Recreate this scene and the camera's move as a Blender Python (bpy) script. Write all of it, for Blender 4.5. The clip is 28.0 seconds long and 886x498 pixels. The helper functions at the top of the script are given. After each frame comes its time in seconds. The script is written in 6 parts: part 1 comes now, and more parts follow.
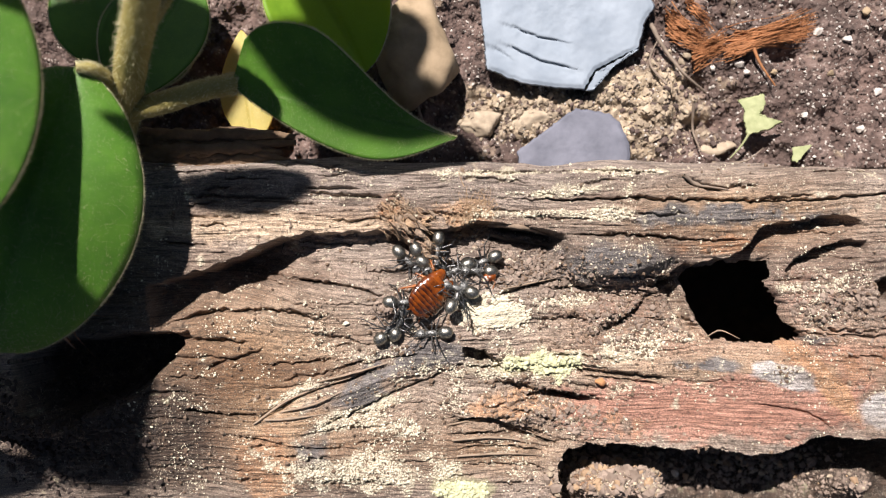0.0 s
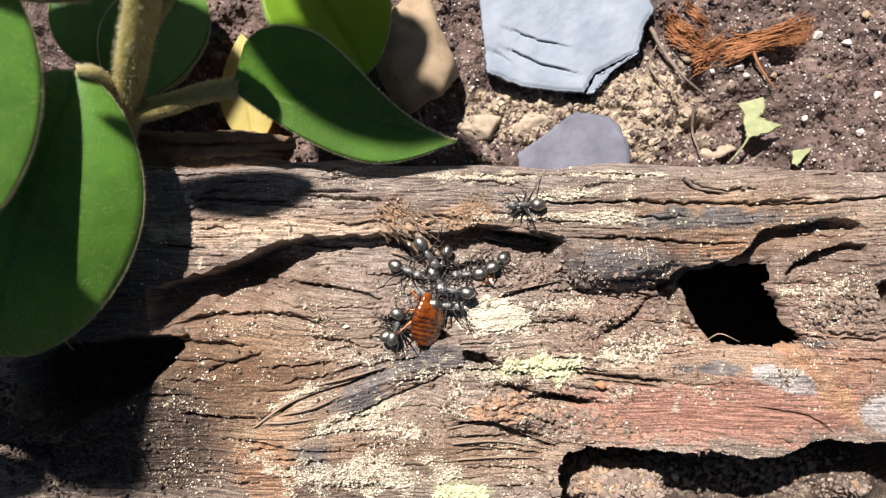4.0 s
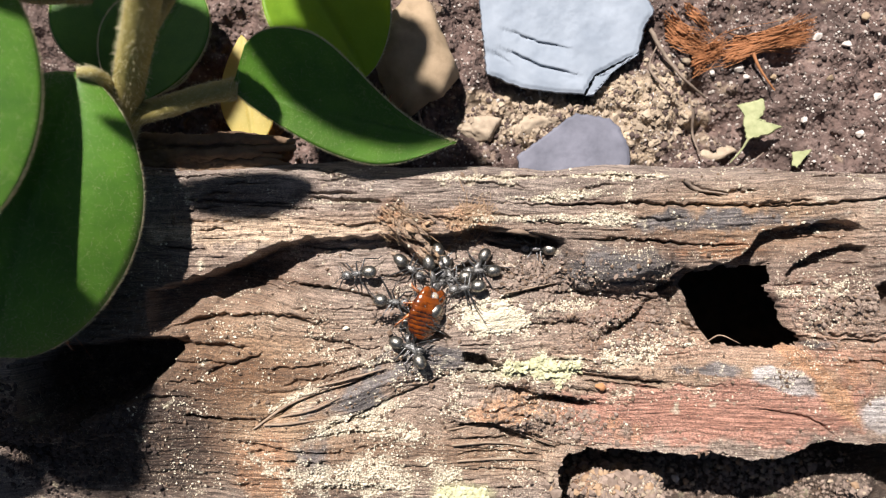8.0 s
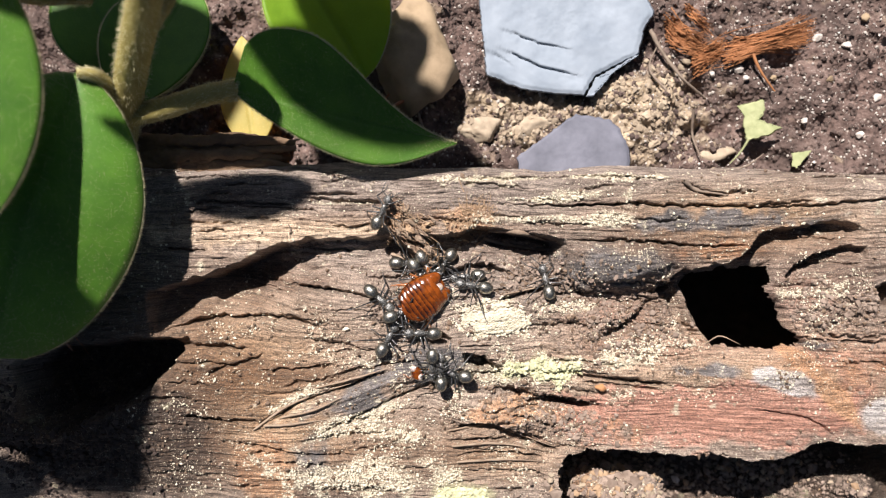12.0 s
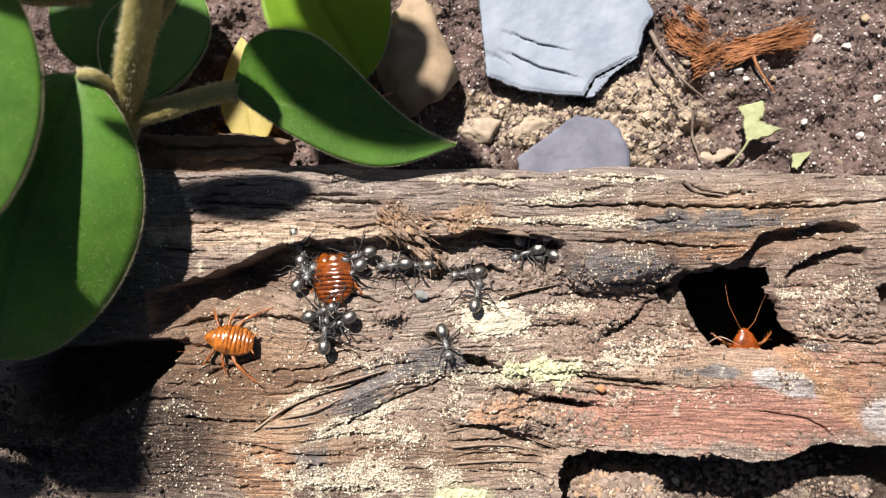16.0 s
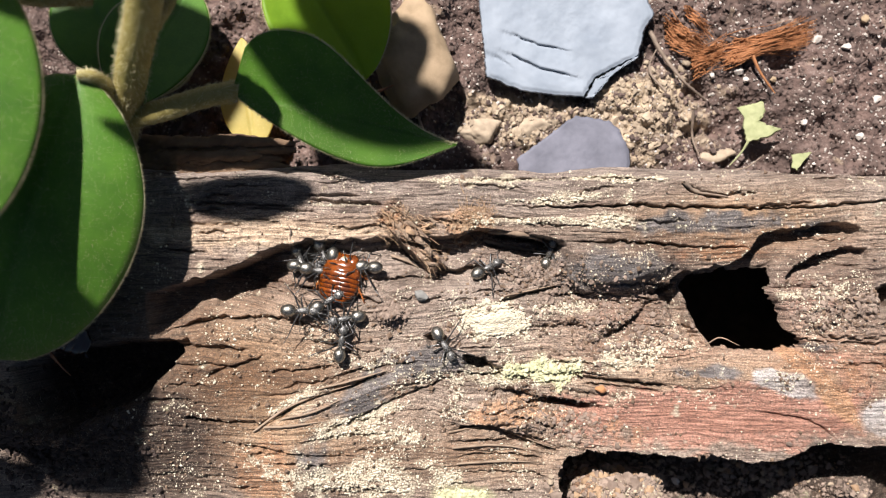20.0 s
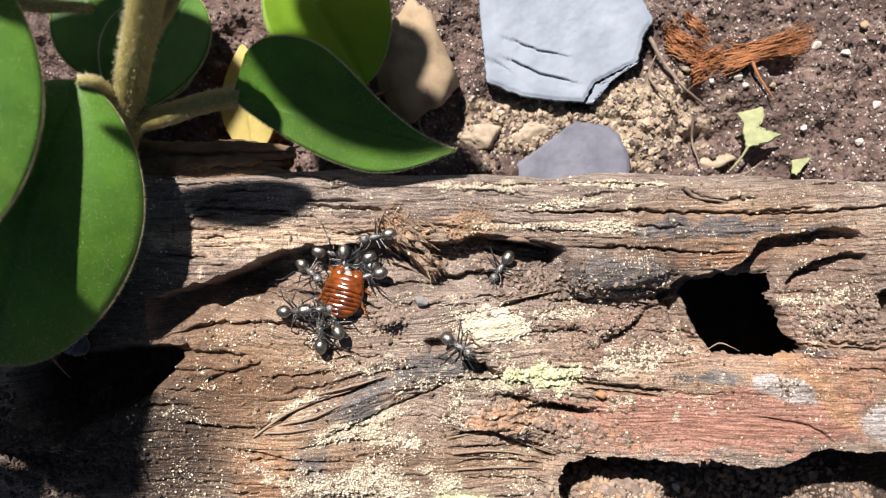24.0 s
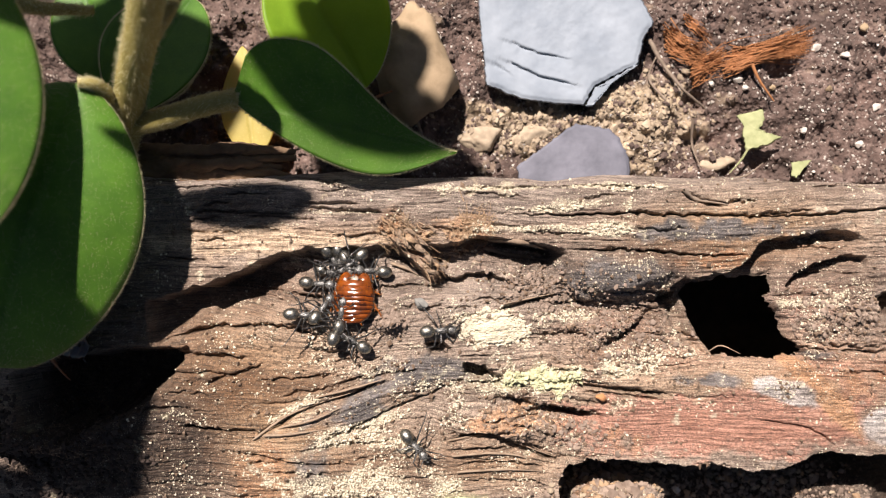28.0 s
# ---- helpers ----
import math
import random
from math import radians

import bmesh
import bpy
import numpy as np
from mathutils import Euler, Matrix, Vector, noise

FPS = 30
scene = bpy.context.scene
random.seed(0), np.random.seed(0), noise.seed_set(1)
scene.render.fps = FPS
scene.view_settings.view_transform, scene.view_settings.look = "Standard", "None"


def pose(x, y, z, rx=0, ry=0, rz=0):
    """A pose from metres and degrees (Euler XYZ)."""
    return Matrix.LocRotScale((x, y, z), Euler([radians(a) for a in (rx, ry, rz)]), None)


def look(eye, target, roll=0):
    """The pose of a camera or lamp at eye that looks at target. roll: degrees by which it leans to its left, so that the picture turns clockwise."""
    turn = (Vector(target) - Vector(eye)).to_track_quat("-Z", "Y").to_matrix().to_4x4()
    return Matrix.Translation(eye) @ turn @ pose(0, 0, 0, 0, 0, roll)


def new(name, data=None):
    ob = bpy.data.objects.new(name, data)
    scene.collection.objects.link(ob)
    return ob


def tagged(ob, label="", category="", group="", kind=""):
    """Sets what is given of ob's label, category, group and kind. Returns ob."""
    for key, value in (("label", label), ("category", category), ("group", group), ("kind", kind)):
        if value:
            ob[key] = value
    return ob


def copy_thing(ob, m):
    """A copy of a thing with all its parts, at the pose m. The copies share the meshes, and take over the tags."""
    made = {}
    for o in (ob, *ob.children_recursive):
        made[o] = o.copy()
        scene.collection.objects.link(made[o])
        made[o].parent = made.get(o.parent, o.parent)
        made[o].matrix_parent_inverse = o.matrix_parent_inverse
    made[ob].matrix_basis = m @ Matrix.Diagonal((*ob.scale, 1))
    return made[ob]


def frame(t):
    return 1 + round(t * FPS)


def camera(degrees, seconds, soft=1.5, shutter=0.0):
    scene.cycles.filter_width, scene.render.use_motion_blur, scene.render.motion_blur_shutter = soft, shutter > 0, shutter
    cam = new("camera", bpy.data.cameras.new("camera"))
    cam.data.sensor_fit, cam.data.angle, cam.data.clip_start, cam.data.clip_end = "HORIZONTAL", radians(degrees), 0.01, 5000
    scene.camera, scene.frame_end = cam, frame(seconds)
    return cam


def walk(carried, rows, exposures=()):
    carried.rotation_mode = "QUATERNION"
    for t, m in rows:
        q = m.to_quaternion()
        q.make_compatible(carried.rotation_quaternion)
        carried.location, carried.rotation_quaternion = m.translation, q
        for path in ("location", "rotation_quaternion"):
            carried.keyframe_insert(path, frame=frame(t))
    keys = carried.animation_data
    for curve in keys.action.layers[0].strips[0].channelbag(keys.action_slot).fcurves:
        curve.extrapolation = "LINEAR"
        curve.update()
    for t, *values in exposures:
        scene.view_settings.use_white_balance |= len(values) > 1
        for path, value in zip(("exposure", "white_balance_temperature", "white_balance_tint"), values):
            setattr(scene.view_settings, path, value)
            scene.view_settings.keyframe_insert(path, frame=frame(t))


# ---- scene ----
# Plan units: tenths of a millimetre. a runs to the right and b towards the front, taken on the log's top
# face; h is the height over that face.
U = 1e-4
LOG_Z = 0.016          # the log's top face over the soil
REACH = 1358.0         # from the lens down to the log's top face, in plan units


def spot(a, b, h=0.0):
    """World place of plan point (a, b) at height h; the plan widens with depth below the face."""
    k = 1 - h / REACH
    return Vector(((a - 784) * k * U, (441 - b) * k * U, LOG_Z + h * U))


# ---- camera: held still on a stand that sags a little ----
cam = camera(60, 28.0, soft=1.05)
cam.data.dof.use_dof, cam.data.dof.focus_distance, cam.data.dof.aperture_fstop = True, 0.1365, 12.0
SAG = [(0, 0), (1, 1.5), (2, 3.0), (3, 4.3), (3.5, 5.1), (5.5, 6.8), (8, 8.3), (12, 9.9), (15, 11.2), (18, 12.1), (20, 12.6), (21, 13.0),
       (21.3, 12.3), (21.5, 5.0), (21.8, 5.8), (23.5, 20.6), (24, 22.1), (25, 23.5), (26, 24.9), (27, 26.1), (28, 26.4)]
walk(cam, [(t, pose(0, 0, LOG_Z + REACH * U, math.degrees(math.atan(s / REACH)))) for t, s in SAG],
     exposures=[(0, 1.11, 6500, 10), (21, 1.1, 6500, 10), (25, 1.1, 6640, 11), (28, 1.1, 6950, 13)])

# ---- world and sun: clear sky, sun high behind the log, to the back left ----
SUN_EL, SUN_AZ = 54.0, 25.0     # degrees; azimuth from straight behind the log, towards the left
sun_from = Vector((-math.sin(radians(SUN_AZ)) * math.cos(radians(SUN_EL)), math.cos(radians(SUN_AZ)) * math.cos(radians(SUN_EL)), math.sin(radians(SUN_EL))))
world = bpy.data.worlds.new("world")
scene.world = world
world.use_nodes = True
wn = world.node_tree
sky = wn.nodes.new("ShaderNodeTexSky")
sky.sky_type, sky.sun_disc = "NISHITA", False
sky.sun_elevation, sky.sun_rotation = radians(SUN_EL), radians(-SUN_AZ)
wn.links.new(sky.outputs[0], wn.nodes["Background"].inputs[0])
wn.nodes["Background"].inputs[1].default_value = 0.019
lamp = bpy.data.lights.new("sun", "SUN")
lamp.energy, lamp.angle, lamp.color = 4.6, radians(0.6), (1.0, 0.925, 0.885)
sun = new("sun", lamp)
sun.matrix_world = look(sun_from * 3, (0, 0, 0))


# ---- small tools ----
_table = np.random.RandomState(7).rand(256, 256)


def vnoise(x, y, seed=0):
    x, y = x + seed * 17.31, y + seed * 5.77
    xi, yi = np.floor(x).astype(int), np.floor(y).astype(int)
    fx, fy = x - xi, y - yi
    fx, fy = fx * fx * (3 - 2 * fx), fy * fy * (3 - 2 * fy)
    x0, x1, y0, y1 = xi & 255, (xi + 1) & 255, yi & 255, (yi + 1) & 255
    top = _table[x0, y0] * (1 - fx) + _table[x1, y0] * fx
    low = _table[x0, y1] * (1 - fx) + _table[x1, y1] * fx
    return (top * (1 - fy) + low * fy) * 2 - 1


def fbm(x, y, octaves=4, seed=0, gain=0.5):
    out, amp = 0, 1.0
    for k in range(octaves):
        out = out + amp * vnoise(x * 2.03 ** k, y * 2.03 ** k, seed + k * 3)
        amp *= gain
    return out


def smooth(lo, hi, x):
    t = np.clip((x - lo) / (hi - lo), 0, 1)
    return t * t * (3 - 2 * t)


def along(A, B, pts):
    """For each plan point: distance to the polyline, side (+ in front of it, going right) and how far along, 0 to 1."""
    pts = np.array(pts, float)
    seg = np.hypot(*(pts[1:] - pts[:-1]).T)
    run = np.concatenate([[0], np.cumsum(seg)]) / seg.sum()
    best = np.full(A.shape, 1e9)
    side, far = np.zeros(A.shape), np.zeros(A.shape)
    for i in range(len(seg)):
        (x0, y0), (x1, y1) = pts[i], pts[i + 1]
        dx, dy = x1 - x0, y1 - y0
        t = np.clip(((A - x0) * dx + (B - y0) * dy) / (dx * dx + dy * dy), 0, 1)
        d = np.hypot(A - x0 - t * dx, B - y0 - t * dy)
        near = d < best
        best = np.where(near, d, best)
        side = np.where(near, np.sign(dx * (B - y0) - dy * (A - x0)), side)
        far = np.where(near, run[i] + t * (run[i + 1] - run[i]), far)
    return best, side, far


def inside(A, B, pts):
    """Signed distance to a closed outline, positive inside."""
    pts = np.array(pts, float)
    d, odd = np.full(A.shape, 1e9), np.zeros(A.shape, bool)
    for (x0, y0), (x1, y1) in zip(pts, np.roll(pts, -1, 0)):
        dx, dy = x1 - x0, y1 - y0
        t = np.clip(((A - x0) * dx + (B - y0) * dy) / (dx * dx + dy * dy), 0, 1)
        d = np.minimum(d, np.hypot(A - x0 - t * dx, B - y0 - t * dy))
        odd ^= ((y0 > B) != (y1 > B)) & (A < dx * (B - y0) / (dy if dy else 1e-9) + x0)
    return np.where(odd, d, -d)


def grid_mesh(name, X, Y, Z, smooth_shade=True, hole=None):
    rows, cols = X.shape
    me = bpy.data.meshes.new(name)
    co = np.stack([X, Y, Z], -1).reshape(-1, 3).astype(np.float32)
    idx = np.arange(rows * cols).reshape(rows, cols)
    quads = np.stack([idx[:-1, :-1], idx[1:, :-1], idx[1:, 1:], idx[:-1, 1:]], -1).reshape(-1, 4)
    if hole is not None:
        quads = quads[~(hole.ravel()[quads].all(1))]
    me.vertices.add(len(co))
    me.vertices.foreach_set("co", co.ravel())
    me.loops.add(quads.size)
    me.loops.foreach_set("vertex_index", quads.ravel().astype(np.int32))
    me.polygons.add(len(quads))
    me.polygons.foreach_set("loop_start", np.arange(0, quads.size, 4, dtype=np.int32))
    me.polygons.foreach_set("use_smooth", np.full(len(quads), smooth_shade))
    me.update(calc_edges=True)
    return me


def raw_mesh(name, co, faces, smooth_shade=True):
    """co: n x 3 places; faces: m x k corner numbers."""
    me = bpy.data.meshes.new(name)
    co, faces = np.asarray(co, np.float32), np.asarray(faces, np.int32)
    me.vertices.add(len(co))
    me.vertices.foreach_set("co", co.ravel())
    me.loops.add(faces.size)
    me.loops.foreach_set("vertex_index", faces.ravel())
    me.polygons.add(len(faces))
    me.polygons.foreach_set("loop_start", np.arange(0, faces.size, faces.shape[1], dtype=np.int32))
    me.polygons.foreach_set("use_smooth", np.full(len(faces), smooth_shade))
    me.update(calc_edges=True)
    return me


def mask(me, name, values):
    me.attributes.new(name, "FLOAT", "POINT").data.foreach_set("value", np.asarray(values, np.float32).ravel())


def part(name, me, material, parent=None, label=""):
    """Links a mesh (or bmesh) as one object under a thing or a part."""
    if isinstance(me, bmesh.types.BMesh):
        bm, me = me, bpy.data.meshes.new(name)
        for f in bm.faces:
            f.smooth = True
        bm.to_mesh(me)
        bm.free()
    if material and not me.materials:
        me.materials.append(material)
    ob = new(name, me)
    ob.parent = parent
    return tagged(ob, label)


# ---- materials ----
class Mat:
    """A node material with a principled surface, wired by short calls."""

    def __init__(self, name, rough=0.8, **sets):
        self.m = bpy.data.materials.new(name)
        self.m.use_nodes = True
        self.t = self.m.node_tree
        self.p = self.t.nodes["Principled BSDF"]
        self.out = self.t.nodes["Material Output"]
        self.set("Roughness", rough)
        for k, v in sets.items():
            self.set(k.replace("_", " "), v)

    def set(self, socket, v):
        if isinstance(v, bpy.types.NodeSocket):
            self.t.links.new(v, self.p.inputs[socket])
        else:
            self.p.inputs[socket].default_value = (*v, 1) if isinstance(v, tuple) and self.p.inputs[socket].type == "RGBA" else v

    def node(self, kind, ins=None, **props):
        n = self.t.nodes.new(kind)
        for k, v in props.items():
            setattr(n, k, v)
        for k, v in (ins or {}).items():
            if isinstance(v, bpy.types.NodeSocket):
                self.t.links.new(v, n.inputs[k])
            else:
                n.inputs[k].default_value = (*v, 1) if isinstance(v, tuple) and len(v) == 3 and n.inputs[k].type == "RGBA" else v
        return n

    def coord(self):
        return self.node("ShaderNodeTexCoord").outputs["Object"]

    def attr(self, name, vector=False):
        return self.node("ShaderNodeAttribute", attribute_name=name).outputs["Vector" if vector else "Fac"]

    def scaled(self, v, s):
        return self.node("ShaderNodeVectorMath", {0: v, 1: s}, operation="MULTIPLY").outputs[0]

    def noise(self, v, scale, detail=4, rough=0.55, out="Fac"):
        return self.node("ShaderNodeTexNoise", {"Vector": v, "Scale": scale, "Detail": detail, "Roughness": rough}).outputs[out]

    def voronoi(self, v, scale, out="Distance"):
        return self.node("ShaderNodeTexVoronoi", {"Vector": v, "Scale": scale}).outputs[out]

    def ramp(self, v, *stops):
        n = self.node("ShaderNodeValToRGB", {0: v})
        e = n.color_ramp.elements
        while len(e) < len(stops):
            e.new(0.5)
        for el, (pos, col) in zip(e, stops):
            el.position, el.color = pos, (*col, 1) if isinstance(col, tuple) else (col, col, col, 1)
        return n.outputs[0]

    def mix(self, f, a, b, kind="MIX"):
        return self.node("ShaderNodeMixRGB", {0: f, 1: a, 2: b}, blend_type=kind).outputs[0]

    def math(self, op, a, b=0.0, clamp=False):
        return self.node("ShaderNodeMath", {0: a, 1: b}, operation=op, use_clamp=clamp).outputs[0]

    def bump(self, h, strength=0.5, dist=0.0002):
        self.set("Normal", self.node("ShaderNodeBump", {"Height": h, "Strength": strength, "Distance": dist}).outputs[0])
        return self


def wood_material():
    """Weathered log: fibres follow the stored grain; masks name the stained, dusty and torn places; soil also paints in
    shade.
    """
    k = Mat("weathered_wood", 0.85)
    flow = k.attr("flow", True)
    fib = k.noise(k.scaled(flow, (120, 1500, 1)), 1.0, 6, 0.72)
    fib2 = k.noise(k.scaled(flow, (230, 3400, 1)), 1.0, 4, 0.65)
    big = k.noise(k.scaled(flow, (22, 75, 1)), 1.0, 5, 0.6)
    mot = k.noise(k.coord(), 260, 5, 0.6)
    c = k.ramp(big, (0.3, (0.14, 0.11, 0.092)), (0.5, (0.262, 0.212, 0.178)), (0.68, (0.365, 0.31, 0.268)))
    patchy = k.noise(k.scaled(flow, (120, 330, 1)), 1.0, 6, 0.7)
    c = k.mix(k.ramp(patchy, (0.34, 0.75), (0.5, 0.0)), c, (0.1, 0.072, 0.06))
    c = k.mix(k.ramp(patchy, (0.54, 0.0), (0.72, 0.6)), c, (0.42, 0.35, 0.29))
    c = k.mix(k.attr("warm"), c, k.ramp(big, (0.3, (0.2, 0.115, 0.06)), (0.65, (0.4, 0.26, 0.15))))
    c = k.mix(k.attr("red"), c, k.ramp(fib, (0.3, (0.26, 0.122, 0.084)), (0.7, (0.46, 0.258, 0.192))))
    c = k.mix(k.attr("orange"), c, k.ramp(mot, (0.3, (0.32, 0.17, 0.09)), (0.7, (0.55, 0.34, 0.2))))
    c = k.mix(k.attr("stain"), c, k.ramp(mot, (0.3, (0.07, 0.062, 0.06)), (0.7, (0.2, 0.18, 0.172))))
    c = k.mix(k.attr("bleach"), c, k.ramp(fib, (0.3, (0.42, 0.3, 0.2)), (0.7, (0.62, 0.5, 0.37))))
    c = k.mix(k.attr("ash"), c, k.ramp(mot, (0.3, (0.34, 0.33, 0.32)), (0.7, (0.56, 0.545, 0.53))))
    # near-black earth colour, which also holds painted shade at the log's left
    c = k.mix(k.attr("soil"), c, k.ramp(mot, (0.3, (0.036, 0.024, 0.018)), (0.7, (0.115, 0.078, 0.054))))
    c = k.mix(k.math("MULTIPLY", k.attr("umber"), k.ramp(patchy, (0.3, 1.0), (0.7, 0.45))), c, k.mix(1.0, c, (0.52, 0.42, 0.36), "MULTIPLY"))
    c = k.mix(1.0, c, k.ramp(fib, (0.34, 0.5), (0.48, 1.0), (0.66, 1.12)), "MULTIPLY")
    c = k.mix(1.0, c, k.ramp(fib2, (0.36, 0.55), (0.5, 1.0), (0.66, 1.25)), "MULTIPLY")
    salt = k.noise(k.coord(), 5200, 3, 0.75)
    c = k.mix(1.0, c, k.ramp(salt, (0.34, 0.42), (0.5, 1.0), (0.64, 1.6)), "MULTIPLY")
    grit = k.voronoi(k.coord(), 1900)
    speck = k.math("MULTIPLY", k.ramp(grit, (0.22, 1.0), (0.36, 0.0)), k.ramp(k.noise(k.coord(), 420, 2), (0.5, 0.0), (0.66, 1.0)))
    bare = k.math("SUBTRACT", 1.0, k.attr("bare"), True)
    c = k.mix(k.math("MULTIPLY", k.math("MULTIPLY", speck, bare), 0.55), c, (0.55, 0.47, 0.36))
    fine = k.voronoi(k.coord(), 4200)
    speck2 = k.math("MULTIPLY", k.ramp(fine, (0.2, 1.0), (0.34, 0.0)), k.ramp(k.noise(k.coord(), 700, 3), (0.46, 0.0), (0.6, 1.0)))
    c = k.mix(k.math("MULTIPLY", k.math("MULTIPLY", speck2, bare), 0.6), c, (0.62, 0.55, 0.44))
    c = k.mix(k.ramp(k.noise(k.coord(), 1500, 3, 0.7), (0.33, 0.6), (0.45, 0.0)), c, (0.05, 0.035, 0.026))
    dusty = k.math("MULTIPLY", k.attr("dust"), k.ramp(k.noise(k.coord(), 900, 3), (0.38, 0.1), (0.6, 0.85)))
    c = k.mix(dusty, c, k.ramp(grit, (0.1, (0.68, 0.62, 0.48)), (0.6, (0.45, 0.38, 0.27))))
    c = k.mix(k.math("MULTIPLY", k.attr("lichen"), 0.5), c, k.ramp(grit, (0.1, (0.55, 0.56, 0.34)), (0.6, (0.36, 0.36, 0.2))))
    k.set("Base Color", c)
    k.set("Roughness", k.ramp(mot, (0.3, 0.62), (0.7, 0.92)))
    h = k.math("ADD", k.math("ADD", k.math("MULTIPLY", fib, 0.8), k.math("MULTIPLY", fib2, 0.4)), k.math("MULTIPLY", salt, 0.9))
    h = k.math("ADD", h, k.math("MULTIPLY", k.math("MULTIPLY", k.attr("dust"), k.ramp(grit, (0.0, 1.0), (0.5, 0.0))), 1.2))
    k.bump(h, 1.0, 0.0003)
    return k.m


def soil_material():
    k = Mat("garden_soil", 0.95)
    n = k.noise(k.coord(), 330, 6, 0.65)
    c = k.ramp(n, (0.3, (0.04, 0.025, 0.021)), (0.5, (0.1, 0.066, 0.055)), (0.72, (0.185, 0.135, 0.117)))
    c = k.mix(1.0, c, k.ramp(k.noise(k.coord(), 70, 4, 0.6), (0.32, 0.6), (0.68, 1.45)), "MULTIPLY")
    c = k.mix(k.attr("mortar"), c, k.ramp(n, (0.3, (0.2, 0.15, 0.1)), (0.65, (0.48, 0.38, 0.26))))
    g = k.voronoi(k.coord(), 1300)
    speck = k.math("MULTIPLY", k.ramp(g, (0.2, 1.0), (0.34, 0.0)), k.ramp(k.noise(k.coord(), 300, 2), (0.5, 0.0), (0.62, 1.0)))
    c = k.mix(k.math("MULTIPLY", speck, 0.6), c, (0.5, 0.44, 0.38))
    k.set("Base Color", c)
    k.bump(k.math("ADD", n, k.math("MULTIPLY", g, 0.5)), 0.9, 0.0008)
    return k.m


def leaf_material(name, dark, light, trans=0.15):
    """Leathery, faintly downy leaf: soft skin, light comes through."""
    k = Mat(name, 0.5)
    n = k.noise(k.coord(), 110, 6, 0.7)
    fine = k.voronoi(k.coord(), 2400)
    c = k.ramp(n, (0.3, dark), (0.7, light))
    dots = k.ramp(fine, (0.1, 1.0), (0.26, 0.0))
    c = k.mix(1.0, c, k.ramp(k.noise(k.coord(), 38, 3), (0.3, 0.72), (0.7, 1.25)), "MULTIPLY")
    c = k.mix(k.math("MULTIPLY", dots, 0.3), c, tuple(min(1, v * 1.7 + 0.02) for v in light))
    k.set("Base Color", c)
    k.set("Specular IOR Level", 0.28)
    k.set("Sheen Weight", 0.14)
    k.set("Sheen Roughness", 0.4)
    k.set("Sheen Tint", (0.85, 0.9, 0.62))
    k.bump(k.math("ADD", k.noise(k.coord(), 300, 3), k.math("MULTIPLY", fine, 0.5)), 0.2, 0.0002)
    tr = k.node("ShaderNodeBsdfTranslucent", {"Color": k.mix(0.6, c, (light[0] * 3.5, light[1] * 2.4, light[2] * 0.8))})
    mx = k.node("ShaderNodeMixShader", {0: trans, 1: k.p.outputs[0], 2: tr.outputs[0]})
    k.t.links.new(mx.outputs[0], k.out.inputs[0])
    return k.m


def plain(name, lo, hi, scale, rough=0.8, bump=0.4, dist=0.0003, detail=5, vary=0.55, **sets):
    k = Mat(name, rough, **sets)
    n = k.noise(k.coord(), scale, detail, 0.6)
    info = k.node("ShaderNodeObjectInfo").outputs["Random"]
    c = k.ramp(n, (0.3, lo), (0.7, hi))
    isle = k.node("ShaderNodeNewGeometry").outputs["Random Per Island"]
    c = k.mix(k.math("MULTIPLY", isle, vary), c, tuple(v * 0.5 for v in lo))
    k.set("Base Color", k.mix(k.math("MULTIPLY", info, 0.25), c, tuple(v * 0.6 for v in hi)))
    k.bump(n, bump, dist)
    return k.m


M_WOOD = wood_material()
M_SOIL = soil_material()
M_LEAF = leaf_material("downy_green_leaf", (0.036, 0.104, 0.011), (0.082, 0.195, 0.02))
M_LEAF_PALE = leaf_material("fresh_green_leaf", (0.14, 0.28, 0.018), (0.24, 0.4, 0.03), 0.4)
M_YELLOW = leaf_material("yellowed_leaf", (0.36, 0.32, 0.09), (0.52, 0.46, 0.16), 0.3)
M_DRY = plain("withered_leaf", (0.24, 0.27, 0.12), (0.42, 0.44, 0.24), 500, 0.8)
M_STEM = plain("downy_stem_skin", (0.24, 0.2, 0.055), (0.4, 0.34, 0.11), 500, 0.7, 0.5)
M_HAIR = plain("plant_hair", (0.55, 0.51, 0.28), (0.72, 0.68, 0.42), 200, 0.6, 0.0)
M_SLATE = plain("blue_grey_slate", (0.22, 0.265, 0.32), (0.34, 0.39, 0.45), 160, 0.75, 0.25, 0.0002)
M_SLATE_DARK = plain("dark_slate", (0.075, 0.08, 0.105), (0.19, 0.195, 0.24), 150, 0.75, 0.4, 0.0003)
M_STONE = plain("tan_stone", (0.2, 0.145, 0.085), (0.41, 0.31, 0.2), 130, 0.85, 0.6, 0.0006)
M_COIR = plain("coir_fibre", (0.26, 0.1, 0.035), (0.46, 0.2, 0.08), 600, 0.8)
M_TWIG = plain("dry_root", (0.16, 0.12, 0.09), (0.33, 0.26, 0.2), 600, 0.85)
M_GRAIN = plain("pale_sand", (0.52, 0.465, 0.345), (0.8, 0.735, 0.58), 900, 0.7, 0.2, vary=0.35)
M_LICHEN = plain("crusty_lichen", (0.44, 0.44, 0.26), (0.66, 0.65, 0.42), 500, 0.9, 0.5, vary=0.3)
M_GREY = plain("grey_stone", (0.15, 0.15, 0.14), (0.32, 0.32, 0.3), 400, 0.8, 0.5)
M_PEBBLE = plain("pale_grit", (0.4, 0.35, 0.3), (0.75, 0.7, 0.64), 700, 0.7, 0.3)
